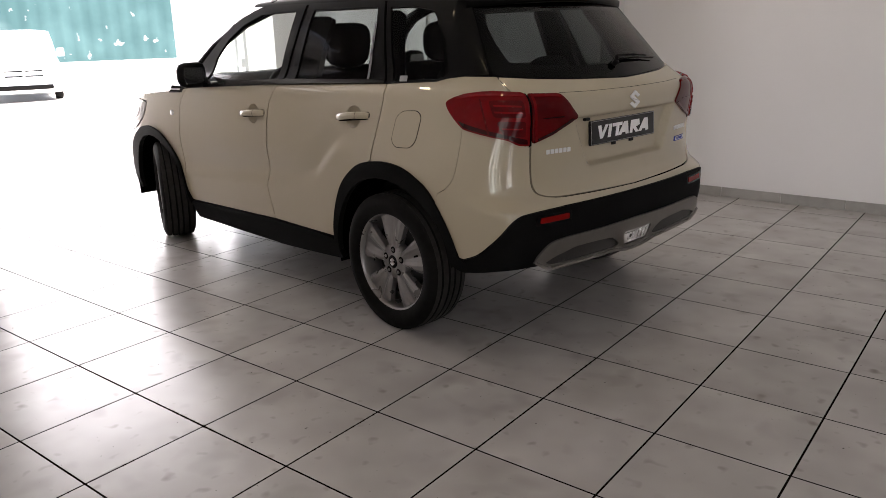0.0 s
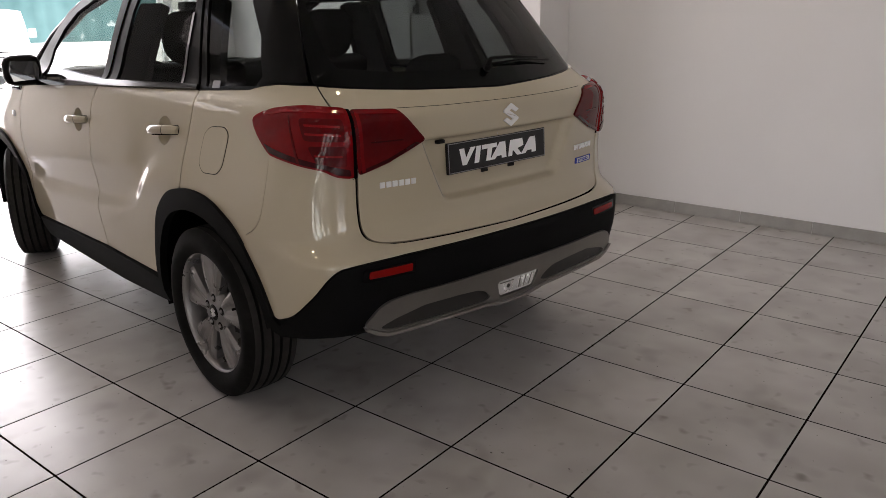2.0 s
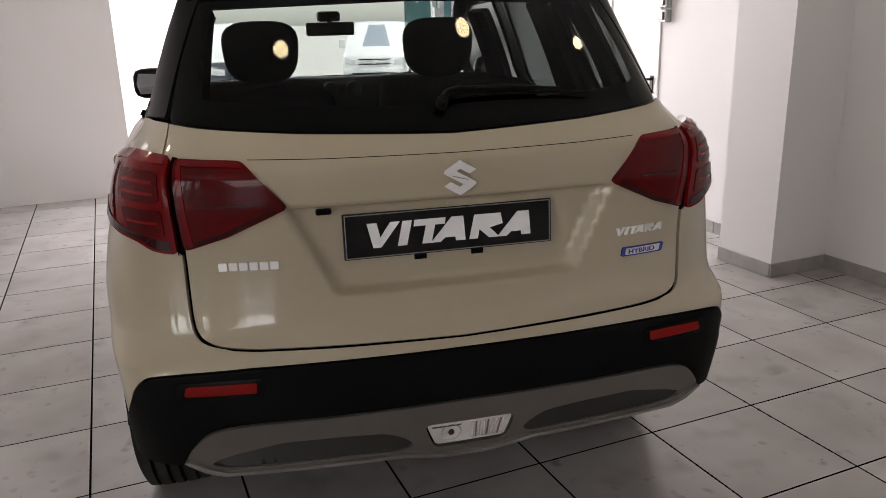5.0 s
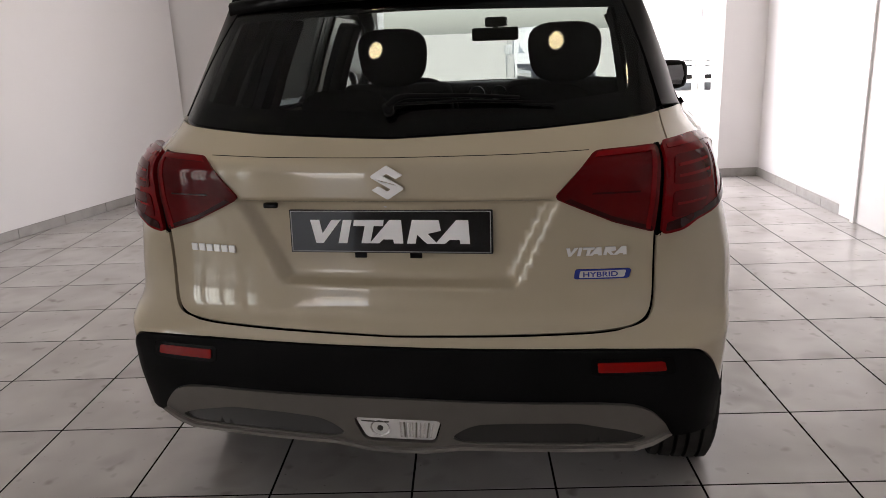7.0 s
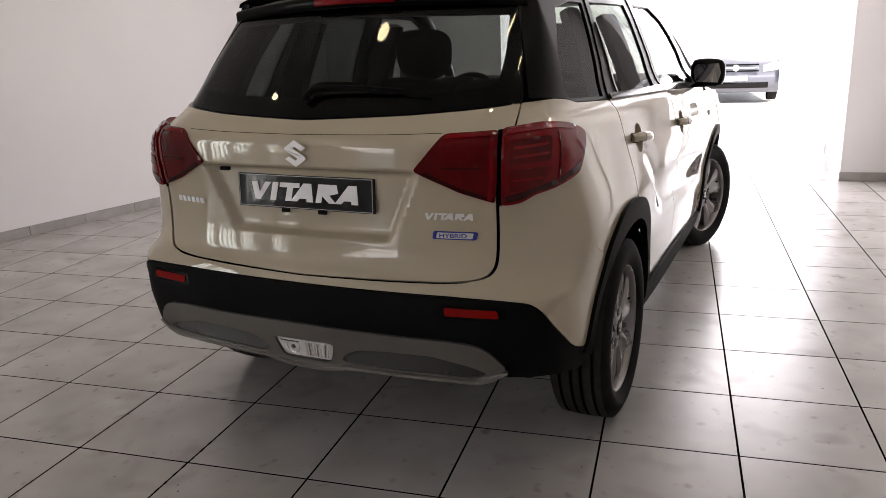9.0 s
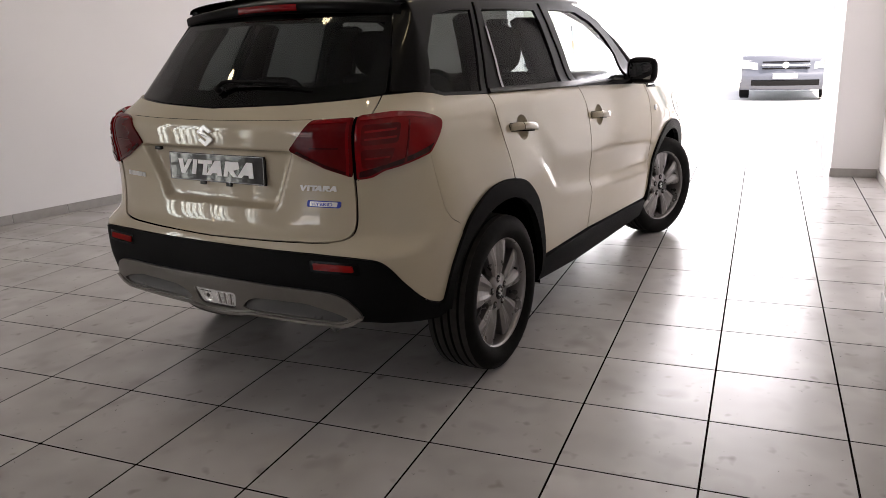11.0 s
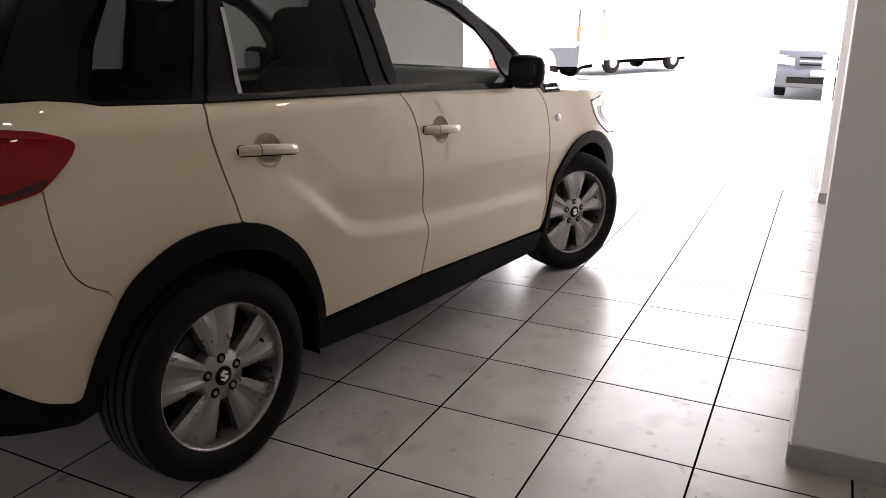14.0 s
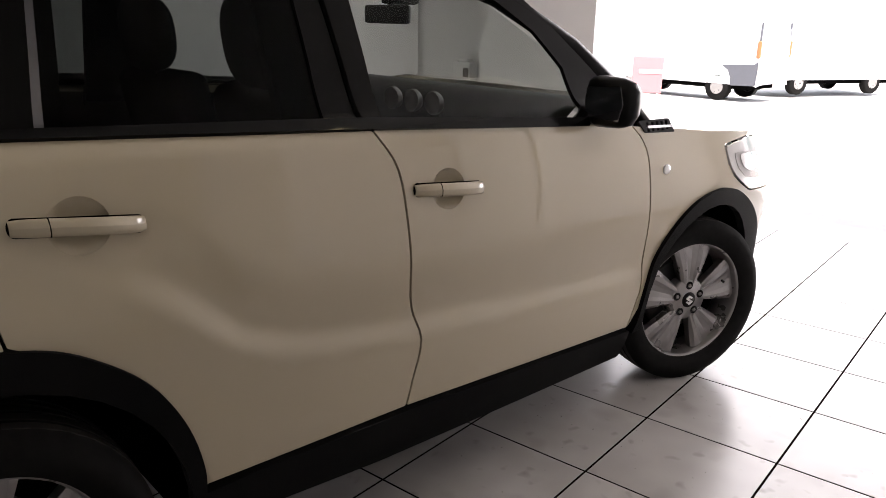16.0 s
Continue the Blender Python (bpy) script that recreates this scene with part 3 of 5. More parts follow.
def s_at(y, z):
    """Where along the skin the stations y lie, at the heights z."""
    y, z = np.asarray(y, float), np.asarray(z, float)
    lo, hi = np.full(len(y), XP), np.full(len(y), S_FRONT + LC)
    for _ in range(24):
        m = (lo + hi) / 2
        low = skin0(m, z)[:, 1] < y
        lo, hi = np.where(low, m, lo), np.where(low, hi, m)
    return lo


def arc(y0, z0, r, a0, a1, n, squash=1.0):
    a = np.radians(np.linspace(a0, a1, n + 1))
    z = np.maximum(z0 + r * np.sin(a) * squash, .2)
    return list(zip(s_at(y0 + r * np.cos(a), z), z))


# ---- the car ----
car = tagged(new("suv"), "beige compact SUV with black roof and black plastic cladding", "car")
REAR_AXLE, FRONT_AXLE, WHEEL_Z, WHEEL_R = 0.0, 2.49, .328, .332
TOP_BELT = [(.640, 1.200), (.80, 1.195), (.93, 1.184), (1.02, 1.170), (1.31, 1.152)]
arch_in_r = arc(REAR_AXLE, .335, .405, 172, -3, 18)
ARCH_R = [(.816, .443), (.865, .569), (.944, .705), (1.02, .765), (1.113, .804), (1.22, .817), (1.325, .808), (1.41, .785), (1.484, .741), (1.556, .68), (1.611, .605), (1.65, .52), (1.672, .43), (1.674, .365)]
arch_out_r = [(.790, .425)] + spline(ARCH_R) + [(1.668, .315)]
arch_in_f = arc(FRONT_AXLE, .335, .388, 183, -5, 18)
ARCH_F = [(3.306, .35), (3.355, .529), (3.40, .62), (3.481, .70), (3.58, .755), (3.696, .780), (3.80, .780), (3.90, .757), (4.0, .71), (4.10, .64), (4.17, .55), (4.20, .40)]
arch_out_f = [(3.285, .31)] + spline(ARCH_F) + [(4.20, .30)]
B_LINE = spline([(2.155, 1.117), (2.214, 1.02), (2.232, .875), (2.250, .685), (2.288, .56), (2.262, .45), (2.244, .380)])
C_LINE = spline([(1.31, 1.152), (1.286, 1.086), (1.297, .964), (1.314, .871), (1.325, .812)])
F_LINE = spline([(3.188, 1.054), (3.240, 1.01), (3.272, .95), (3.287, .83), (3.316, .51), (3.296, .42), (3.266, .337)])


def moved(line, ds):
    return [(q[0] + ds, q[1]) for q in line]


REAR_PART = [q for q in spline(ARCH_R) if q[0] <= 1.325]
FRONT_PART = [q for q in spline(ARCH_R) if q[0] > 1.332]

# dark shell behind the gaps
shell_out = [(0, .42), (.8, .46), (1.66, .30), (3.25, .26), (4.3, .34), (4.42, .5), (4.42, .9), (3.9, .93), (3.1, 1.03), (1.3, 1.13), (.66, 1.17), (0, 1.15)]
for sd in (1, -1):
    panel("inner_shell", shell_out, "void", car, -.022, [arc(REAR_AXLE, .335, .43, 200, -20, 20), arc(FRONT_AXLE, .335, .42, 200, -20, 20)], sd, 0.0, .06, 0)

GAP = spline([(.30, .695), (.42, .698), (.49, .700), (.54, .7045), (.568, .714), (.583, .731), (.590, .762), (.592, .82), (.592, .92)])
tail_gap = [(0, .687)] + [(a - .0005, z - .003) for a, z in GAP[:12]] + [(a + .002, z) for a, z in GAP[12:]] + [(.612, .938), (.65, .962), (.70, .975), (.75, .988)]
tailgate_h = [(0, .692)] + [(a - .0045, z + .003) for a, z in GAP] + [(.590, 1.0), (.596, 1.10), (.622, 1.13), (.642, 1.193), (.5, 1.181), (.35, 1.172), (0, 1.160)]
shelf_rows = [(-.42 + .84 * i / 60, z) for z in (1.0075, 1.0115, 1.0155, 1.0185, 1.0215, .7955, .8025, .8125) for i in range(61)]
tailgate = panel("tailgate", mirror(tailgate_h), "paint", car, 0, r=.004, res=.015, extra=shelf_rows)
SEAM = spline([(.799, 1.0), (.805, .94), (.815, .871), (.832, .792), (.860, .745), (.903, .715)])
UNDER = spline([(.80, .44), (.752, .474), (.704, .552), (.663, .636), (.620, .660), (.5, .667)])
bumper_h = tail_gap + SEAM + [q for q in REAR_PART[::-1] if q[0] < .94] + UNDER + [(0, .668)]
bumper = panel("rear_bumper_cover", mirror(bumper_h), "paint", car, .002, r=.004, res=.02)
quarter = [(.602, 1.0), (.627, 1.13), (.647, 1.194)] + TOP_BELT[1:] + C_LINE[1:] + [q for q in REAR_PART[::-1] if q[0] > .912] + [(q[0] + .0025, q[1] + .0015) for q in SEAM[::-1]]
both("quarter_panel", quarter, "paint", car, 0, r=.003)
rear_door = moved(C_LINE, .0065) + FRONT_PART + [(1.680, .38)] + moved(B_LINE[::-1], -.0035)
front_door = moved(B_LINE, .0035) + moved(F_LINE[::-1], -.0035) + [(2.954, 1.073)]
HANDLES = ((1.366, 1.596, 1.010, .988), (2.256, 2.486, .966, .948))


def cup_of(s0, s1, z0, z1):
    return [((s0 + s1) / 2 + .056 * math.cos(a), (z0 + z1) / 2 + .053 * math.sin(a)) for a in (radians(k * 15) for k in range(24))]


doors = []
for sd in (1, -1):
    doors.append((panel("rear_door", rear_door, "paint", car, 0, [cup_of(*HANDLES[0])], side=sd, r=.003, res=.02), panel("front_door", front_door, "paint", car, 0, [cup_of(*HANDLES[1])], side=sd, r=.003, res=.02)))
fender = moved(F_LINE, .0035) + [q for q in spline(ARCH_F) if q[0] < 4.15 and q[1] > .36] + [(4.17, .56), (4.30, .60), (4.26, .72), (4.02, .737), (3.92, .783), (3.865, .815), (3.816, .868), (3.790, .937), (3.80, .945), (4.0, .962), (4.02, .975), (3.7, 1.0), (3.43, 1.03)]
both("front_fender", fender, "paint", car, 0, r=.003)

# black cladding
VENT = [(.132, .430), (.165, .458), (.205, .475), (.30, .481), (.443, .482), (.535, .462), (.580, .436), (.55, .421), (.369, .420), (.17, .419)]
lower_h = [(0, .664)] + [(q[0] - .002, q[1] - .004) for q in UNDER[::-1]] + [(.818, .43), (.842, .392), (.80, .378), (.74, .394), (.68, .413), (.62, .424), (.4, .418), (.2, .416), (.1, .404), (0, .400)]
panel("lower_bumper", mirror(lower_h), "plastic", car, .006, [VENT, [(-a, z) for a, z in VENT]], r=.01, depth=.02)
both("rear_arch_trim", arch_out_r + arch_in_r[::-1], "plastic", car, .014, depth=.03, r=.003, res=.02)
both("front_arch_trim", arch_out_f + arch_in_f[::-1], "plastic", car, .014, depth=.03, r=.003, res=.02)
sill = [(1.668, .365), (1.80, .371), (2.25, .371), (2.8, .350), (3.27, .326), (3.26, .22), (2.17, .235), (1.63, .27)]
both("sill_trim", sill, "plastic", car, .012, depth=.03, r=.01)
skid_h = [(0, .395), (.065, .397), (.12, .405), (.165, .412), (.40, .413), (.556, .413), (.58, .426), (.594, .436), (.608, .450), (.594, .482), (.576, .514), (.550, .530), (.50, .5345), (.3, .5355), (0, .540)]
rev = [(-.114, .483), (.117, .483), (.096, .412), (-.088, .412)]
skid = panel("skid_plate", mirror(skid_h), "skid", car, .016, [VENT, [(-s, z) for s, z in VENT], rev], depth=.03, r=.02, res=.02, label="satin silver skid plate")
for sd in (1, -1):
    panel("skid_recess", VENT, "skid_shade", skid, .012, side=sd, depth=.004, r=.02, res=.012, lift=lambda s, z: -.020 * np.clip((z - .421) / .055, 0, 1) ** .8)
panel("skid_lip", mirror([(0, .387), (.065, .389), (.12, .397), (.165, .404), (.40, .405), (.556, .405), (.582, .418), (.610, .447), (.602, .450), (.578, .429), (.553, .4145), (.40, .414), (.165, .414), (.12, .407), (.065, .398), (0, .396)]), "skid_lip", skid, .026, depth=.02, r=.004, res=.02)
lens = panel("reversing_lamp", [(-.108, .479), (.112, .479), (.092, .417), (-.083, .417)], "clear_lamp", car, .010, depth=.01, r=.012, res=.012, label="clear reversing lamp")
panel("lamp_bowl", [(-.045 + .026 * math.cos(a), .449 + .024 * math.sin(a)) for a in (radians(k * 30) for k in range(12))], "chrome", lens, .0122, depth=.003, r=0, res=.008, lift=lambda s, z: -.008 * np.clip(1 - ((s + .045) / .026) ** 2 - ((z - .449) / .024) ** 2, 0, 1))
panel("lamp_bulb", [(-.045 + .008 * math.cos(a), .449 + .008 * math.sin(a)) for a in (radians(k * 45) for k in range(8))], "skid_dark", lens, .0125, depth=.003, r=0, res=.008)
panel("lamp_frame", [(-.094, .470), (-.020, .470), (-.022, .467), (-.091, .467)], "skid_dark", lens, .0118, depth=.002, r=0, res=.02)
for k in range(9):
    w = .006 + k * .0105
    panel("lamp_rib", [(w, .471), (w + .004, .471), (w + .004 - k * .0012, .425), (w - k * .0012, .425)], "skid" if k % 3 == 1 else "chrome", lens, .0118, depth=.002, r=0, res=.02)
for sd in (1, -1):
    socket = panel("reflector_socket", [(.474, .643), (.606, .643), (.610, .602), (.476, .602)], "gloss_black", car, .0075, side=sd, depth=.006, r=.008)
    panel("rear_reflector", [(.489, .635), (.594, .635), (.597, .612), (.491, .611)], "red_bright", socket, .0105, side=sd, depth=.005, r=.005, label="red reflector")

# hair-thin dark strip: the crease's shade painted across the tailgate
panel("tailgate_crease", mirror([(0, 1.1205), (.30, 1.1225), (.465, 1.126), (.465, 1.1272), (.30, 1.1237), (0, 1.1217)]), "void", tailgate, .0006, depth=.001, r=0, res=.03)

# rear lamps
lamp_in = [(.388, 1.026), (.400, 1.017), (.586, .930), (.588, .95), (.5905, 1.0), (.5925, 1.127), (.482, 1.1215), (.470, 1.116)]
lamp_out = [(.598, .925), (.612, .925), (.636, .931), (.662, .952), (.70, .962), (.745, .975), (.794, .989), (.849, 1.044), (.872, 1.070), (.882, 1.089), (.870, 1.100), (.845, 1.110), (.79, 1.123), (.74, 1.127), (.685, 1.130), (.600, 1.1285)]


def swell(s, z):
    return .009 * bump(s, .69, .08)


def swell_less(s, z):
    return swell(s, z) + .002


for sd in (1, -1):
    a = panel("rear_lamp_inner", lamp_in, "red_inner", car, .008, side=sd, depth=.02, r=.010, res=.018, label="dark red rear lamp lens on the tailgate")
    panel("light_strip", [(.5715, .942), (.579, .938), (.5835, 1.0), (.5865, 1.116), (.579, 1.116), (.576, 1.0)], "red_lamp", a, .0098, side=sd, depth=.003, r=.002, res=.02)
    panel("lens_rim", [(.476, 1.109), (.586, 1.1145), (.586, 1.1235), (.484, 1.118)], "red_lamp", a, .0098, side=sd, depth=.003, r=.003, res=.02)
    panel("lamp_foot", [(.410, 1.0165), (.583, .9345), (.583, .945), (.425, 1.021)], "red_dark", a, .0098, side=sd, depth=.003, r=.003, res=.02)
    for z, s0 in ((1.030, .470),):
        panel("light_bar", [(s0, z), (.560, z), (.561, z + .004), (s0 + .004, z + .004)], "red_dark", a, .0112, side=sd, depth=.002, r=.002, res=.02)
    panel("lamp_seam", [(.588, .922), (.600, .918), (.602, 1.132), (.590, 1.131)], "void", car, .002, side=sd, depth=.006, r=.002, res=.03)
    b = panel("rear_lamp_outer", lamp_out, "red_lamp", car, .010, side=sd, depth=.03, r=.010, res=.018, lift=swell, label="glossy red rear lamp lens on the quarter panel")
    panel("lamp_cell", [(.612, 1.040), (.694, 1.040), (.704, 1.098), (.614, 1.100)], "red_inner", b, .0105, side=sd, depth=.003, r=.010, res=.02, lift=swell_less)
    panel("lamp_cell", [(.612, .962), (.672, .972), (.688, 1.026), (.612, 1.026)], "red_inner", b, .0105, side=sd, depth=.003, r=.010, res=.02, lift=swell_less)
    for z in (1.056, 1.078):
        panel("light_bar", [(.620, z), (.690, z), (.692, z + .006), (.621, z + .006)], "red_glint", b, .0115, side=sd, depth=.002, r=.002, res=.02, lift=swell_less)
    panel("light_bar", [(.620, .994), (.674, .996), (.676, 1.002), (.620, 1.000)], "red_glint", b, .0115, side=sd, depth=.002, r=.002, res=.02, lift=swell_less)
    panel("light_bar", [(.606, 1.113), (.74, 1.1125), (.82, 1.104), (.82, 1.109), (.74, 1.119), (.607, 1.120)], "red_glint", b, .0105, side=sd, depth=.002, r=.002, res=.02, lift=swell_less)
    panel("lamp_divider", [(.708, .972), (.714, .974), (.732, 1.104), (.728, 1.105)], "red_inner", b, .0105, side=sd, depth=.002, r=.002, res=.02, lift=swell_less)
    panel("lamp_foot", [(.604, .932), (.630, .937), (.660, .958), (.70, .968), (.79, .995), (.815, 1.022), (.785, 1.012), (.70, .985), (.66, .972), (.606, .952)], "red_dark", b, .0105, side=sd, depth=.003, r=.003, res=.02, lift=swell_less)

# greenhouse: black pillars with the panes let in
q_glass = [(.930, 1.218), (.972, 1.188), (1.290, 1.168), (1.36, 1.33), (1.425, 1.490), (1.29, 1.492), (1.14, 1.470), (1.03, 1.35)]
rd_glass = [(1.462, 1.158), (2.045, 1.140), (2.035, 1.43), (2.02, 1.49), (1.515, 1.492), (1.495, 1.42)]
fd_glass = [(2.206, 1.134), (2.90, 1.098), (2.955, 1.13), (2.93, 1.24), (2.83, 1.345), (2.70, 1.425), (2.52, 1.482), (2.185, 1.492)]
pillar_out = [(.676, 1.206), (.80, 1.200), (.935, 1.188), (1.02, 1.175), (1.31, 1.157), (2.16, 1.122), (2.954, 1.078), (3.17, 1.062), (3.16, 1.13), (3.087, 1.219), (2.943, 1.337), (2.823, 1.431), (2.62, 1.505), (2.45, 1.535), (1.2, 1.535), (.80, 1.535), (.68, 1.53), (.680, 1.34)]
both("pillar_frame", pillar_out, "black_paint", car, -.004, [q_glass, rd_glass, fd_glass], depth=.012, r=.006, res=.018)
for sd in (1, -1):
    panel("quarter_pane", q_glass, "privacy", car, -.010, side=sd, depth=0.0, r=.02)
    panel("rear_door_pane", rd_glass, "privacy", car, -.012, side=sd, depth=0.0, r=.015)
    panel("front_door_pane", fd_glass, "glass", car, -.012, side=sd, depth=0.0, r=.015)
    panel("belt_trim", [(1.325, 1.152), (2.16, 1.117), (2.954, 1.071), (2.954, 1.096), (2.16, 1.140), (1.33, 1.170)], "gloss_black", car, .010, side=sd, depth=.03, r=.003, res=.012)
    panel("door_seam", [(1.327, 1.160), (1.338, 1.160), (1.478, 1.52), (1.466, 1.52)], "void", car, -.001, side=sd, depth=.004, r=0)
    panel("door_seam", [(2.135, 1.125), (2.147, 1.125), (2.105, 1.52), (2.093, 1.52)], "void", car, -.001, side=sd, depth=.004, r=0)
    panel("window_bar", [(1.445, 1.158), (1.462, 1.158), (1.497, 1.42), (1.483, 1.42)], "pillar_gloss", car, .002, side=sd, depth=.012, r=.004)
    panel("pillar_mark", [(1.20, 1.168), (1.245, 1.166), (1.25, 1.190), (1.205, 1.192)], "frame_grey", car, -.002, side=sd, depth=.002, r=.002) if sd < 0 else None
rear_pane_h = [(0, 1.168), (.35, 1.180), (.5, 1.189), (.655, 1.202), (.670, 1.34), (.662, 1.482), (.40, 1.492), (0, 1.499)]
panel("rear_pane", mirror(rear_pane_h), "rear_glass", car, -.006, depth=.006, r=.02)
panel("rear_pane_border", mirror([(0, 1.164), (.35, 1.176), (.5, 1.185), (.658, 1.198), (.674, 1.34), (.666, 1.486), (.40, 1.496), (0, 1.503)]), "gloss_black", car, -.009,
      [mirror([(0, 1.225), (.40, 1.235), (.57, 1.252), (.585, 1.35), (.57, 1.455), (0, 1.470)])], depth=.004, r=.02)

for sd in (1, -1):
    panel("pillar_trim", [(.60, 1.14), (1.0, 1.14), (1.08, 1.34), (1.19, 1.50), (.62, 1.50)], "fabric", car, -.055, side=sd, depth=.03, r=.03)
    panel("pillar_trim", [(1.27, 1.10), (1.50, 1.10), (1.55, 1.50), (1.40, 1.50)], "fabric", car, -.055, side=sd, depth=.03, r=.03)
    panel("pillar_trim", [(2.0, 1.08), (2.27, 1.08), (2.23, 1.50), (1.98, 1.50)], "fabric", car, -.095, side=sd, depth=.03, r=.03)

# roof, spoiler, windscreen, bonnet
def loft(name, rows, mat, parent, label="", close=False):
    n = len(rows[0])
    v = [p for r in rows for p in r]
    f = [(i * n + j, i * n + j + 1, (i + 1) * n + j + 1, (i + 1) * n + j) for i in range(len(rows) - 1) for j in range(n - 1)]
    return link(name, v, f, mat, parent, label, True)


def roof_z(y):
    return 1.54 + .06 * math.sin(math.pi * min(max((y + .75) / 2.6, 0), 1))


rows = []
for i in range(25):
    y = -.24 + i * (1.64 / 24)
    w = float(side_x(np.array(y), np.array(1.525))) - .004 if y > -.2 else float(side_x(np.array(-.2), np.array(1.525))) - .004 - .05 * ((-.2 - y) / .3) ** 2
    rows.append([(w * math.sin(a) / 1.0, y, 1.522 + (roof_z(y) - 1.522) * math.cos(a) ** .7) for a in (radians(-90 + k * 9) for k in range(21))][::-1])
loft("roof", rows, "black_paint", car, "glossy black roof")
rows = []
for k in range(25):
    x = -.575 + k * 1.15 / 24
    y0 = -.352 + .30 * x * x
    z0 = 1.502 - .095 * x * x
    top = roof_z(-.2) - .004 - .05 * (abs(x) / .575) ** 3
    rows.append([(x, y0 + .16, top), (x, y0 + .05, min(top - .004, z0 + .046)), (x, y0, z0 + .038), (x, y0 - .010, z0 + .030), (x, y0 - .008, z0 + .004), (x, y0 + .006, z0 - .006), (x, y0 + .06, z0 + .004)][::-1])
spoiler = loft("roof_spoiler", rows, "black_paint", car)
bl = [[(x, -.352 + .30 * x * x - .0125 - d, 1.502 - .095 * x * x + z) for z, d in ((.004, 0), (.007, .003), (.026, .003), (.029, 0))] for x in (-.155 + i * .31 / 12 for i in range(13))]
loft("brake_lamp", [r[::-1] for r in bl], "red_lamp", spoiler, "slim red high brake lamp")
screen = []
for i in range(13):
    t = i / 12
    y, z = 1.32 + (2.30 - 1.32) * t, 1.57 - .53 * t ** 1.08
    w = .58 + .20 * t
    screen.append([(w * u, y - (.10 + .10 * t) * u * u, z - .02 * u * u) for u in (j / 8 - 1 for j in range(17))])
loft("windscreen", screen, "glass", car)
for sd in (1, -1):
    part("a_pillar", tube_bm([(sd * .775, 2.10, 1.045), (sd * .755, 2.02, 1.12), (sd * .69, 1.78, 1.30), (sd * .635, 1.50, 1.44), (sd * .585, 1.22, 1.525)], .032, 10), "black_paint", car, "", True)
bonnet = []
for i in range(17):
    t = i / 16
    y = 2.12 + 1.10 * t
    w = .838 - .10 * t ** 2
    zc = 1.075 - .07 * t - .13 * t ** 4
    bonnet.append([(w * u, y - .10 * t * u * u, zc + .052 - .075 * abs(u) ** 7 - .02 * u * u + .012 * bump(abs(u), .62, .12)) for u in (j / 10 - 1 for j in range(21))])
loft("bonnet", bonnet, "paint", car)
head = [(3.798, .934), (3.824, .870), (3.87, .822), (3.926, .790), (4.02, .744), (4.26, .727), (4.42, .74), (4.50, .80), (4.42, .90), (4.2, .935), (4.0, .954)]
for lamp_part in both("headlamp", head, "clear_lamp", car, .004, r=.02, label="clear headlamp"):
    sd = 1 if sum(v.co.x for v in lamp_part.data.vertices) > 0 else -1
    panel("lamp_bowl", [(3.86, .905), (3.885, .85), (3.96, .80), (4.10, .78), (4.10, .90)], "alloy", lamp_part, .0055, side=sd, depth=.002, r=.02, res=.03)
    panel("lamp_core", [(3.90, .895), (3.93, .845), (4.0, .82), (4.06, .83), (4.05, .895)], "chrome", lamp_part, .008, side=sd, depth=.004, r=.02, res=.03)
fb_h = [(4.21, .30), (4.205, .5), (4.19, .57), (4.31, .61), (4.27, .725), (4.42, .735), (4.51, .80), (4.6, .88), (4.91, .88), (4.91, .30)]
both("front_bumper", fb_h, "paint", car, .002, r=.01)
for sd in (1, -1):
    vent = [(3.218, 1.068), (3.255, 1.027), (3.435, 1.018), (3.40, 1.066)]
    v = panel("bonnet_vent", vent, "gloss_black", car, .004, side=sd, depth=.01, r=.008, res=.02, label="black vent with chrome bar beside the bonnet")
    for k in range(5):
        panel("vent_rib", [(3.275 + k * .028, 1.030), (3.281 + k * .028, 1.030), (3.275 + k * .028, 1.060), (3.269 + k * .028, 1.060)], "plastic", v, .008, side=sd, depth=.006, r=0, res=.03)
    panel("vent_bar", [(3.27, 1.041), (3.41, 1.036), (3.405, 1.044), (3.265, 1.050)], "chrome", v, .008, side=sd, depth=.004, r=.002, res=.02)
    t = bmesh.new()
    bmesh.ops.create_uvsphere(t, u_segments=16, v_segments=8, radius=.018)
    bmesh.ops.scale(t, vec=(.5, 1.2, 1), verts=t.verts)
    p = skin([S_SIDE + 2.138 - YP], [.896], .002)[0]
    bmesh.ops.translate(t, vec=(sd * p[0], p[1], p[2]), verts=t.verts)
    part("side_repeater", t, "clear_lamp", car, "round side indicator", True)

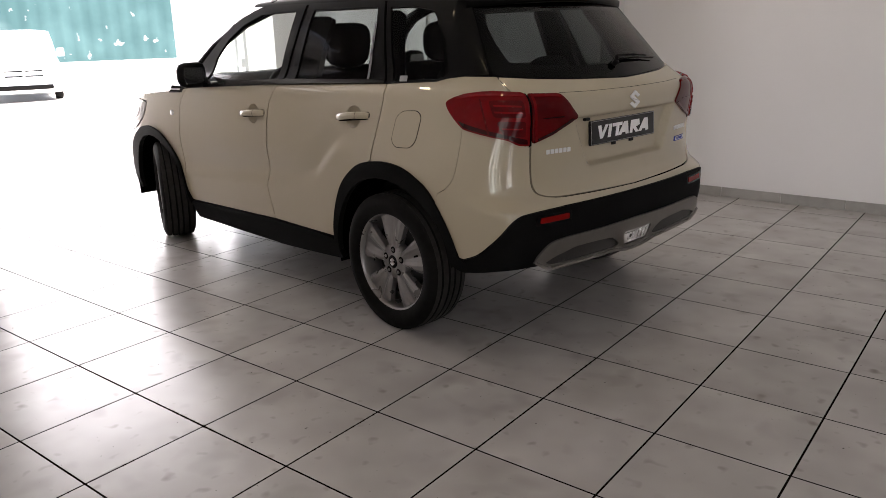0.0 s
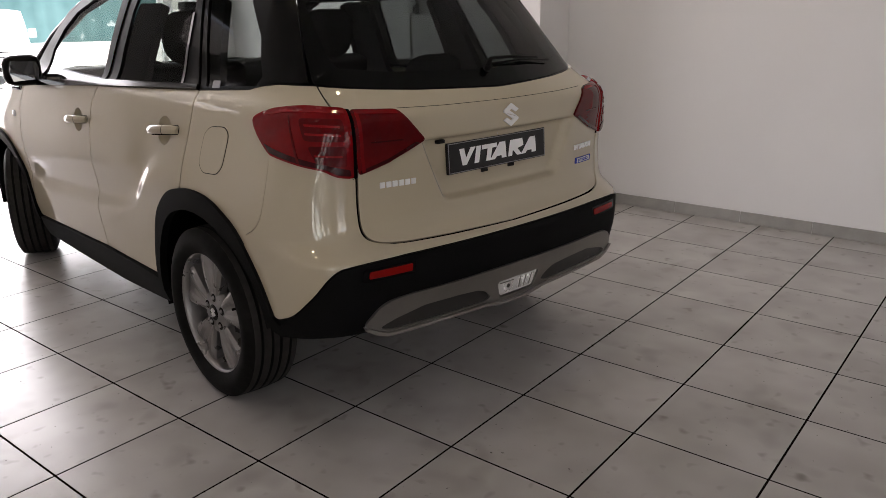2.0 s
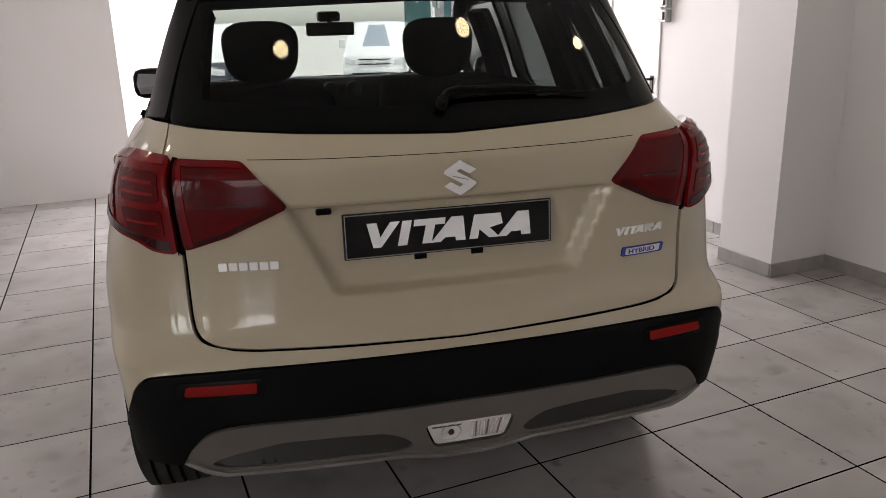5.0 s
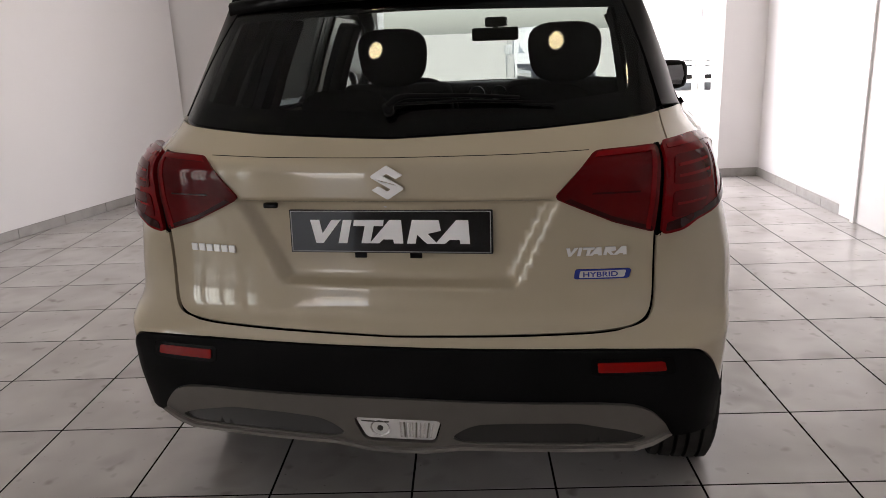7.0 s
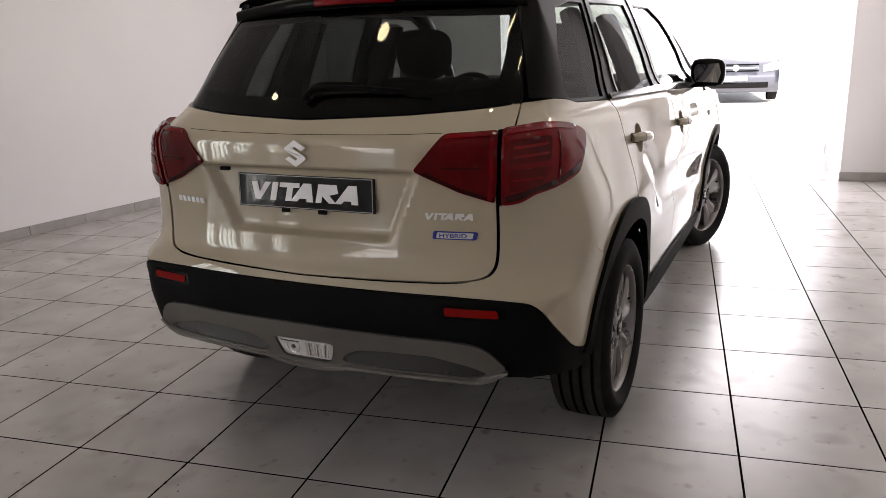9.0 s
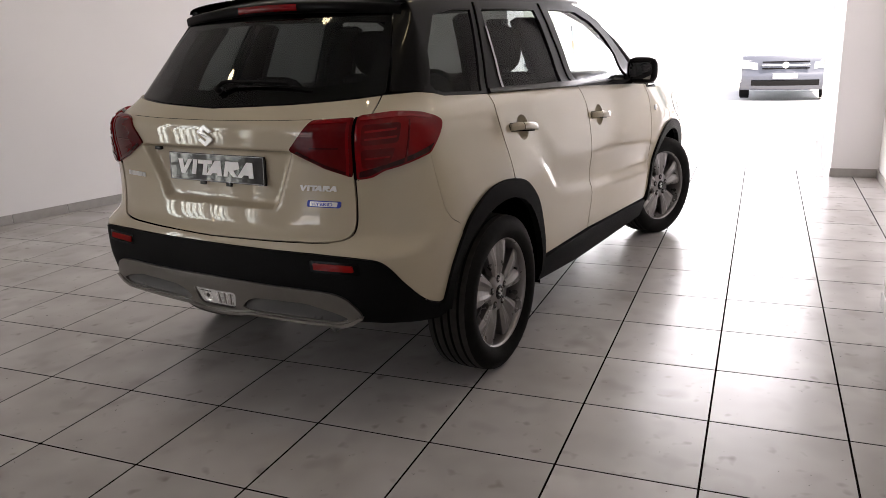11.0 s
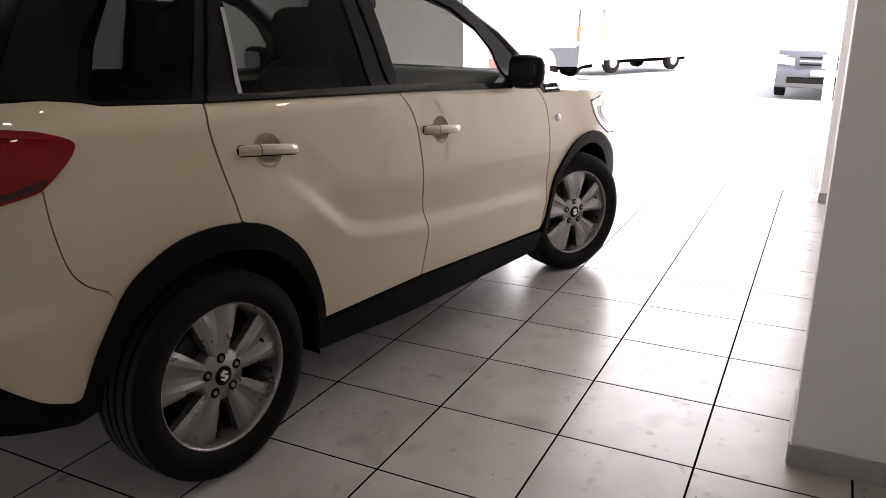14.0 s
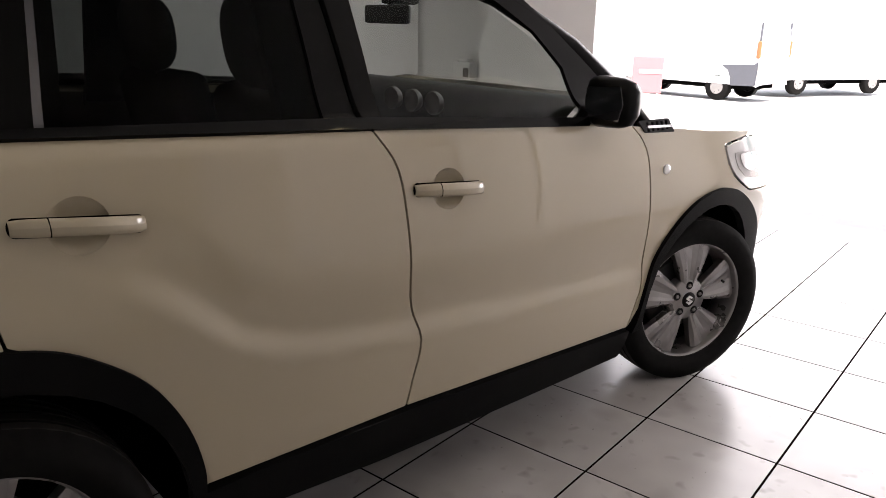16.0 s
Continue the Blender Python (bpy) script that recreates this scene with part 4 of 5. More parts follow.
def handle(s0, s1, z0, z1, door, sd):
    sm = (s0 + s1) / 2
    zm = (z0 + z1) / 2
    panel("handle_cup", cup_of(s0, s1, z0, z1), "paint", door, 0, side=sd, depth=.002, r=0, res=.010,
          lift=lambda s, z: -.019 * np.clip(1 - ((s - sm) / .056) ** 2 - ((z - zm) / .053) ** 2, 0, 1) ** .6)
    e = (z1 - z0) / (s1 - s0)
    cap = [(s1 - .010 + .0125 * math.cos(a), z1 + .0176 * math.sin(a)) for a in (radians(k * 22.5) for k in range(-4, 5))] + [(s0 + .010 - .0125 * math.cos(a), z0 + .0176 * math.sin(-a) * -1) for a in (radians(k * 22.5) for k in range(4, -5, -1))]
    # flat black sheet that paints the dark gap round the handle's ends
    panel("handle_gasket", cap, "void", door, .0006, side=sd, depth=.001, r=0, res=.02)
    t = np.repeat(np.linspace(0, 1, 17), 11)
    a = np.tile(np.linspace(0, 2 * math.pi, 11), 17)
    out = .004 + .036 * np.sin(math.pi * t) ** .55
    th = .0172 * (1 - .16 * np.abs(2 * t - 1) ** 8)
    p = skin(s0 + (s1 - s0) * t, z0 + (z1 - z0) * t + th * np.sin(a), out + .009 * np.cos(a))
    p[:, 0] *= sd
    rows = [list(map(tuple, p[i * 11:i * 11 + 11])) for i in range(17)]
    if sd > 0:
        rows = [r[::-1] for r in rows]
    h = loft("door_handle", rows, "paint", door, "body-coloured bar handle")
    ring = tube_bm([Vector(q) for q in rows[4][:-1]], .0012, 5, True)
    part("handle_joint", ring, "void", h)
    return h


for (rd, fd), sd in zip(doors, (1, -1)):
    handle(*HANDLES[0], rd, sd)
    handle(*HANDLES[1], fd, sd)

# mirrors
def door_mirror(sd):
    body = bmesh.new()
    bmesh.ops.create_cube(body, size=1)
    bmesh.ops.subdivide_edges(body, edges=body.edges[:], cuts=3, use_grid_fill=True)
    for v in body.verts:
        c = v.co * 2
        r = (abs(c.x) ** 4 + abs(c.y) ** 4 + abs(c.z) ** 4) ** .25
        v.co = c / max(r, 1e-6) * max(abs(c.x), abs(c.y), abs(c.z)) * .5
    bmesh.ops.scale(body, vec=(.178, .10, .152), verts=body.verts)
    for v in body.verts:
        v.co.y += .10 * v.co.x * sd * -1 * .4
        v.co.z *= 1 + .9 * (-v.co.x * sd) * .6
        if v.co.y > 0:
            v.co.x *= .93
            v.co.z *= .85
    bmesh.ops.translate(body, vec=(sd * .888, 1.762, 1.146), verts=body.verts)
    m = part("door_mirror", body, "black_paint", car, "glossy black door mirror", True)
    mglass = prism_bm([(sd * .826, 1.102), (sd * .945, 1.096), (sd * .958, 1.146), (sd * .945, 1.196), (sd * .830, 1.190), (sd * .820, 1.155)], .004, "y", .001)
    bmesh.ops.translate(mglass, vec=(0, 1.711, 0), verts=mglass.verts)
    part("mirror_glass", mglass, "mirror", m, "silvered mirror glass")
    part("mirror_foot", tube_bm([(sd * .86, 1.80, 1.10), (sd * .81, 1.82, 1.085), (sd * .77, 1.83, 1.10)], [.028, .024, .03], 10), "black_paint", m, "", True)


door_mirror(1)
door_mirror(-1)

# number plate with the model name, badges, wiper
def skin_frame(s, z, off, sd=1):
    """A pose on the skin: x along it to the right, y up, z outwards."""
    p = Vector(skin([s], [z], off)[0])
    e = .01
    ux = (Vector(skin([s + e], [z], off)[0]) - Vector(skin([s - e], [z], off)[0])).normalized()
    uz = (Vector(skin([s], [z + e], off)[0]) - Vector(skin([s], [z - e], off)[0])).normalized()
    n = ux.cross(uz).normalized()
    up = n.cross(ux)
    return Matrix((ux, up, n)).transposed().to_4x4(), p


def lettering(name, text, width, height, mat, parent, m, depth=.002, slant=.3, bold=.0):
    cu = bpy.data.curves.new(name, "FONT")
    cu.body, cu.extrude, cu.shear, cu.offset = text, depth, slant, bold
    cu.align_x, cu.align_y = "CENTER", "CENTER"
    tmp = bpy.data.objects.new(name, cu)
    me = bpy.data.meshes.new_from_object(tmp)
    bpy.data.objects.remove(tmp)
    co = np.array([tuple(v.co) for v in me.vertices])
    lo, hi = co.min(0), co.max(0)
    for v in me.vertices:
        v.co.x = (v.co.x - (lo[0] + hi[0]) / 2) * width / (hi[0] - lo[0])
        v.co.y = (v.co.y - (lo[1] + hi[1]) / 2) * height / (hi[1] - lo[1])
    me.materials.clear()
    me.materials.append(M[mat])
    ob = new(name, me)
    ob.parent = parent
    ob.matrix_world = m
    return ob


WEDGES = (
    ((0, 1), (.10, 1), (.13, .40), (.235, 1), (.335, 1), (.135, 0), (.055, 0)),
    ((.36, 1), (.455, 1), (.395, 0), (.30, 0)),
    ((.40 + .08, 1), (.80, 1), (.79, .74), (.69, .74), (.645, 0), (.55, 0), (.595, .74), (.47, .74)),
    ((.86, 1), (.985, 1), (1.0, 0), (.90, 0), (.895, .17), (.79, .17), (.74, 0), (.64, 0)),
    ((1.10, 1), (1.38, 1), (1.40, .55), (1.26, .42), (1.36, 0), (1.25, 0), (1.15, .38), (1.13, 0), (1.04, 0)),
    ((1.56, 1), (1.685, 1), (1.70, 0), (1.60, 0), (1.595, .17), (1.49, .17), (1.44, 0), (1.34, 0)))


def word_shapes(name, width, height, mat, parent, m, depth):
    """A word mark as six slanted plain shapes."""
    bm = None
    for w in WEDGES:
        b = prism_bm([((x / 1.70 - .5) * width, (y - .5) * height) for x, y in w], depth, "z")
        bm = b if bm is None else merge(bm, b)
    ob = part(name, bm, mat, parent)
    ob.matrix_world = m
    return ob


def bar_shapes(name, width, height, mat, parent, m, depth):
    """A maker's mark as six plain blocks."""
    bm = None
    for k in range(6):
        x0, x1 = (k / 6 - .5) * width, ((k + .82) / 6 - .5) * width
        b = prism_bm([(x0, -height / 2), (x1, -height / 2), (x1, height / 2), (x0, height / 2)], depth, "z", .0012)
        bm = b if bm is None else merge(bm, b)
    ob = part(name, bm, mat, parent)
    ob.matrix_world = m
    return ob


plate = part("name_plate", box_bm((.510, .012, .108), (0, 0, 0), .003), "plate", car, "black name plate with white lettering")
PLATE_M = pose(-.0135, -.704, .936, -4, 0, 0)
plate.matrix_world = PLATE_M
fr = None
for w, h, x, z in ((.502, .0022, 0, .050), (.502, .0022, 0, -.050), (.0022, .100, .250, 0), (.0022, .100, -.250, 0)):
    b = box_bm((w, .001, h), (x, -.0066, z))
    fr = b if fr is None else merge(fr, b)
o = part("plate_border", fr, "frame_grey", plate)
word_shapes("plate_lettering", .400, .058, "white_letter", plate, PLATE_M @ pose(0, -.0072, 0, 90), .0012)
for dx in (-.075, .065):
    o = part("plate_clip", box_bm((.03, .008, .014), (dx, 0, -.060), .002), "gloss_black", plate)
o = part("plate_tag", box_bm((.014, .006, .02), (-.035, -.004, .061), .002, m=pose(0, 0, 0, 0, 25, 0)), "silver", plate)


def s_badge(m, size, mat, parent):
    """An angular two-stroke emblem."""
    half = [(-.46, .24), (0, .58), (.46, .25), (.26, .12), (0, .30), (-.10, .22), (.46, -.16), (.46, -.24), (.20, -.05), (-.46, .16)]
    bm = None
    for f in (1, -1):
        b = prism_bm([(x * f * size, z * f * size) for x, z in half], .006, "z", .0012)
        bm = b if bm is None else merge(bm, b)
    ob = part("emblem", bm, mat, parent, "polished angular emblem")
    ob.matrix_world = m
    return ob


m, p = skin_frame(0, 1.066, .008)
s_badge(Matrix.Translation(p) @ m @ Matrix.Diagonal((1.13, .95, 1, 1)), .074, "badge", car)
m, p = skin_frame(-.481, .890, .004)
bar_shapes("maker_badge", .138, .019, "badge", car, Matrix.Translation(p) @ m, .004)
m, p = skin_frame(.484, .890, .004)
word_shapes("model_badge", .142, .020, "badge", car, Matrix.Translation(p) @ m, .004)
hyb = panel("hybrid_badge", [(.432, .822), (.548, .820), (.552, .844), (.436, .846)], "blue", car, .004, depth=.004, r=.006, res=.02, label="blue badge with silver lettering")
panel("badge_field", [(.444, .825), (.540, .824), (.543, .841), (.447, .842)], "silver", hyb, .0052, depth=.002, r=.003, res=.02)
m, p = skin_frame(.494, .833, .0056)
lettering("badge_lettering", "HYBRID", .082, .012, "blue", hyb, Matrix.Translation(p) @ m, .0006, 0, .01)
wa = [skin([s], [z], o)[0] for s, z, o in ((-.012, 1.222, .016), (.006, 1.236, .020), (.03, 1.242, .018), (.17, 1.243, .013), (.30, 1.236, .010))]
wiper = part("rear_wiper", tube_bm(wa, [.009, .009, .007, .0055, .004], 8), "plastic", car, "black rear wiper", True)
part("wiper_pivot", tube_bm([skin([-.012], [1.220], -.004)[0], skin([-.012], [1.220], .020)[0]], .013, 14), "plastic", wiper, "", True)
part("wiper_blade", tube_bm([skin([s], [z], .006)[0] for s, z in ((.0, 1.232), (.18, 1.235), (.385, 1.224))], .0035, 6), "plastic", wiper, "", True)
part("tailgate_button", box_bm((.036, .016, .014), (-.31, -.716, 1.004), .005), "gloss_black", tailgate)
ff = [(1.03, 1.03), (1.06, 1.052), (1.15, 1.046), (1.187, 1.018), (1.196, .913), (1.165, .885), (1.072, .890), (1.041, .920)]
panel("fuel_flap_gap", ff, "void", car, .0008, side=-1, depth=.001, r=.02, res=.02)
inner = [(1.11 + (s - 1.11) * .955, .968 + (z - .968) * .965) for s, z in ff]
panel("fuel_flap", inner, "paint", car, .0022, side=-1, depth=.003, r=.018, res=.02)

# wheels
def wheel(at, sd, steer):
    m = Matrix.Translation(at) @ Matrix.Rotation(radians(steer), 4, "Z") @ (Matrix() if sd > 0 else Matrix.Rotation(math.pi, 4, "Z"))
    K = 1.11

    def wide(vs):
        return [(x, y * K, z * K) for x, y, z in vs]

    prof = [(.075, .228), (.090, .235), (.098, .248), (.1065, .272), (.1045, .294), (.096, .313), (.086, .322)]
    tread = []
    for a, b in ((.086, .062), (.052, .022), (.012, -.012), (-.022, -.052), (-.062, -.086)):
        tread += [(a, .332 - .08 * a * a * 8), (b, .332 - .08 * b * b * 8)]
    full = prof[:-1]
    for i in range(0, 10, 2):
        full += [tread[i], tread[i + 1]]
        if i < 8:
            full += [(tread[i + 1][0] - .001, .319), (tread[i + 2][0] + .001, .319)]
    full += [(-a, r) for a, r in prof[:-1][::-1]]
    v, f = lathe(full, 120)
    n = len(full)
    v = [tuple(p) for p in v]
    for i in range(120):
        if i % 3 == 0:
            for k in (5, 6, n - 6, n - 7):
                x, y, z = v[i * n + k]
                v[i * n + k] = (x * .997, y * .9955, z * .9955)
    vb, fb = lathe([(.078, .205), (.082, .212), (.074, .214), (.066, .204), (.03, .196), (-.07, .200), (-.08, .212)], 60)
    wh = link("wheel", wide(vb), [q[::-1] for q in fb], "alloy", car, "grey alloy wheel with worn black tyre", True)
    wh.matrix_world = m
    t = link("tyre", v, f, "rubber", wh, "", True)
    t.data.set_sharp_from_angle(angle=radians(32))
    # the dull ribs of the tread, a little proud of the dark carcass, coloured paler for floor bounce
    for i in range(0, 10, 2):
        (a, ra), (b, rb) = tread[i], tread[i + 1]
        vr, fr = lathe([(a - .0005, ra - .002), (a - .001, ra + .001), (b + .001, rb + .001), (b + .0005, rb - .002)], 90)
        rib = link("tread_rib", vr, fr, "tread_rubber", wh, "", True)
        rib.data.set_sharp_from_angle(angle=radians(32))
    lip = [(.082, .217), (.088, .213), (.086, .207), (.074, .2035), (.062, .200), (.03, .197)]
    v2, f2 = lathe(lip, 72)
    link("rim_lip", wide(v2), f2, "alloy", wh, "", True)
    # five broad spokes with raised edges
    sv, sf = [], []
    us = (-1, -.78, -.52, -.30, 0, .30, .52, .78, 1)
    relief = (-.014, -.002, 0, -.009, -.014, -.009, 0, -.002, -.014)
    for k in range(5):
        base = radians(90 + 72 * k)
        st = []
        for i in range(7):
            q = i / 6
            rad = .058 + (.202 - .058) * q
            half = .027 + .060 * q ** .92
            xc = .068 + .010 * math.sin(math.pi * q) - .004 * q
            for u, rel in zip(us, relief):
                w = half * u
                fade = .35 + .65 * math.sin(math.pi * min(q * 1.05, 1)) ** .6
                x = xc + rel * fade
                cy, cz = rad * math.cos(base) - w * math.sin(base), rad * math.sin(base) + w * math.cos(base)
                sv.append((x, cy, cz))
        b0 = len(sv) - 63
        for i in range(6):
            for j in range(8):
                a = b0 + i * 9 + j
                sf.append((a, a + 9, a + 10, a + 1))
        back = len(sv)
        for i in range(7):
            for j in (0, 8):
                x, y, z = sv[b0 + i * 9 + j]
                sv.append((x - .03, y, z))
        for i in range(6):
            sf.append((b0 + i * 9, back + i * 2, back + i * 2 + 2, b0 + i * 9 + 9))
            sf.append((b0 + i * 9 + 8, b0 + i * 9 + 17, back + i * 2 + 3, back + i * 2 + 1))
    ob = link("spokes", wide(sv), sf, "alloy", wh)
    hv, hf = lathe([(.072, 0), (.072, .030), (.069, .034), (.067, .070), (.055, .078), (.02, .080)], 40)
    link("hub", wide(hv), hf, "alloy", wh, "", True)
    cv, cf = lathe([(.0745, .0), (.0745, .026), (.072, .0285)], 28)
    cap = link("centre_cap", wide(cv), cf, "gloss_black", wh, "black centre cap with silver emblem", True)
    em = s_badge(Matrix(), .034, "silver", cap)
    em.matrix_basis = Matrix.Translation((.0765, 0, 0)) @ Matrix(((0, 0, 1, 0), (1, 0, 0, 0), (0, 1, 0, 0), (0, 0, 0, 1)))
    for k in range(5):
        a = radians(90 + 72 * k)
        y, z = .052 * math.cos(a), .052 * math.sin(a)
        nv, nf = lathe([(.0690, .0), (.0690, .0145), (.066, .0155)], 14)
        ns = link("nut_seat", wide([(x, y + yy, z + zz) for x, yy, zz in nv]), nf, "gloss_black", wh)
        nv, nf = lathe([(.0735, .0), (.0735, .006), (.070, .0075), (.060, .0078)], 6)
        link("wheel_nut", wide([(x, y + yy, z + zz) for x, yy, zz in nv]), nf, "alloy", wh)
    dv, df = lathe([(-.005, .05), (-.005, .145), (-.02, .150), (-.02, .05)], 40)
    link("brake_disc", dv, df, "alloy_dark", wh)
    bv, bf = lathe([(-.03, .0), (-.03, .199)], 40)
    link("wheel_backing", wide(bv), bf, "void", wh)
    y, z = .178 * math.cos(radians(20)), .178 * math.sin(radians(20))
    part("valve", tube_bm([(.05, y, z), (.078, y * .96, z * .96)], .005, 8), "gloss_black", wh)
    return wh


HUBX = .755
for x, y, st in ((HUBX, REAR_AXLE, 0), (-HUBX, REAR_AXLE, 0), (HUBX, FRONT_AXLE, STEER), (-HUBX, FRONT_AXLE, STEER)):
    wheel((x, y, WHEEL_Z + .004), 1 if x > 0 else -1, st)
for y in (REAR_AXLE, FRONT_AXLE):
    for sd in (1, -1):
        v, f = [], []
        for i in range(25):
            a = radians(-12 + 180 * i / 24)
            for x in (.83, .45):
                v.append((sd * x, y + .425 * math.cos(a), .335 + .425 * math.sin(a)))
        f = [(2 * i, 2 * i + 1, 2 * i + 3, 2 * i + 2) for i in range(24)]
        k = len(v)
        v.append((sd * .45, y, .335))
        f += [(2 * i + 1, 2 * i + 3, k) for i in range(24)]
        link("wheel_housing", v, f, "void", car, "", True)
part("underbody", box_bm((1.2, 3.1, .14), (0, 1.28, .40), .04), "void", car)
part("exhaust_pipe", tube_bm([(.43, -.3, .32), (.43, -.52, .333), (.43, -.62, .33)], .02, 12), "alloy_dark", car, "", True)

# cabin
part("cabin_floor", box_bm((1.40, 2.7, .06), (0, 1.0, .48), .02), "void", car)
part("luggage_cover", box_bm((1.24, .50, .02), (0, -.28, 1.06), .008), "dash", car)


def seat(x, y, w, base_z, back_h, lean, name):
    b = box_bm((w, .13, back_h), (0, 0, back_h / 2), .05, 3, m=pose(x, y, base_z, lean))
    for v in b.verts:
        v.co.y += .03 * ((v.co.x - x) / (w / 2)) ** 2
    s = part(name, b, "fabric", car, "black cloth seat", True)
    part("cushion", box_bm((w, .50, .16), (x, y + .27, base_z + .02), .05, 3), "fabric", s, "", True)
    top = pose(x, y, base_z, lean) @ Vector((0, 0, back_h))
    h = bmesh.new()
    bmesh.ops.create_uvsphere(h, u_segments=28, v_segments=16, radius=1)
    for v in h.verts:
        c = v.co.copy()
        k = (abs(c.x) ** 3.2 + abs(c.y) ** 2.4 + abs(c.z) ** 3.2) ** (-1 / 3.2)
        c *= k
        v.co = Vector((c.x * .150 * (1 + .07 * c.z), c.y * .060 + .02 * c.x * c.x, c.z * .122 + .118))
    bmesh.ops.transform(h, matrix=pose(top.x, top.y, top.z, lean * .5), verts=h.verts)
    part("headrest", h, "fabric", s, "", True)
    for dx in (-.055, .055):
        part("headrest_post", tube_bm([top + Vector((dx, 0, -.02)), top + Vector((dx, -.004, .06))], .006, 8), "chrome", s)
    return s


for x in (-.37, .37):
    seat(x, 1.0, .50, .60, .60, 12, "front_seat")
for x in (-.33, .33):
    seat(x, .17, .56, .60, .42, 20, "rear_seat")
dash = []
for i in range(13):
    x = -.70 + i * 1.4 / 12
    dash.append([(x, 1.72, .72), (x, 1.74, .98), (x, 1.78, 1.08), (x, 1.84, 1.125), (x, 1.95, 1.13), (x, 2.20, 1.07)])
d = loft("dashboard", [r[::-1] for r in dash], "dash", car, "dark grey dashboard")
for dx in (-.12, 0, .12):
    v, f = lathe([(0, .0), (0, .034), (-.012, .042), (-.03, .042)], 24)
    me = link("air_vent", [(dx + yy, 1.745 + x, 1.075 + zz) for x, yy, zz in v], [q[::-1] for q in f], "alloy_dark", d, "", True)
w = []
for i in range(33):
    a = 2 * math.pi * i / 32
    w.append(Vector((-.37 + .185 * math.cos(a), 1.42 + .07 * math.sin(a), 1.0 + .17 * math.sin(a))))
sw = part("steering_wheel", tube_bm(w[:-1], .015, 10, True), "dash", car, "black steering wheel", True)
part("wheel_boss", box_bm((.14, .05, .12), (-.37, 1.44, .995), .02, 2), "dash", sw)
for dx, dz in ((-.17, .01), (.17, .01), (0, -.15)):
    part("wheel_spoke", tube_bm([(-.37, 1.43, .995), (-.37 + dx, 1.42, 1.0 + dz)], .012, 6), "dash", sw)
im = part("inner_mirror", box_bm((.24, .03, .065), (0, 1.60, 1.385), .012, 2), "dash", car, "dark rear-view mirror", True)
part("mirror_stem", tube_bm([(0, 1.61, 1.40), (0, 1.63, 1.46)], .012, 8), "dash", im)
part("sensor_box", box_bm((.11, .10, .05), (0, 1.66, 1.445), .015, 2), "dash", im)
part("head_lining", box_bm((1.12, 1.55, .012), (0, .55, 1.515), .004), "dash", car)


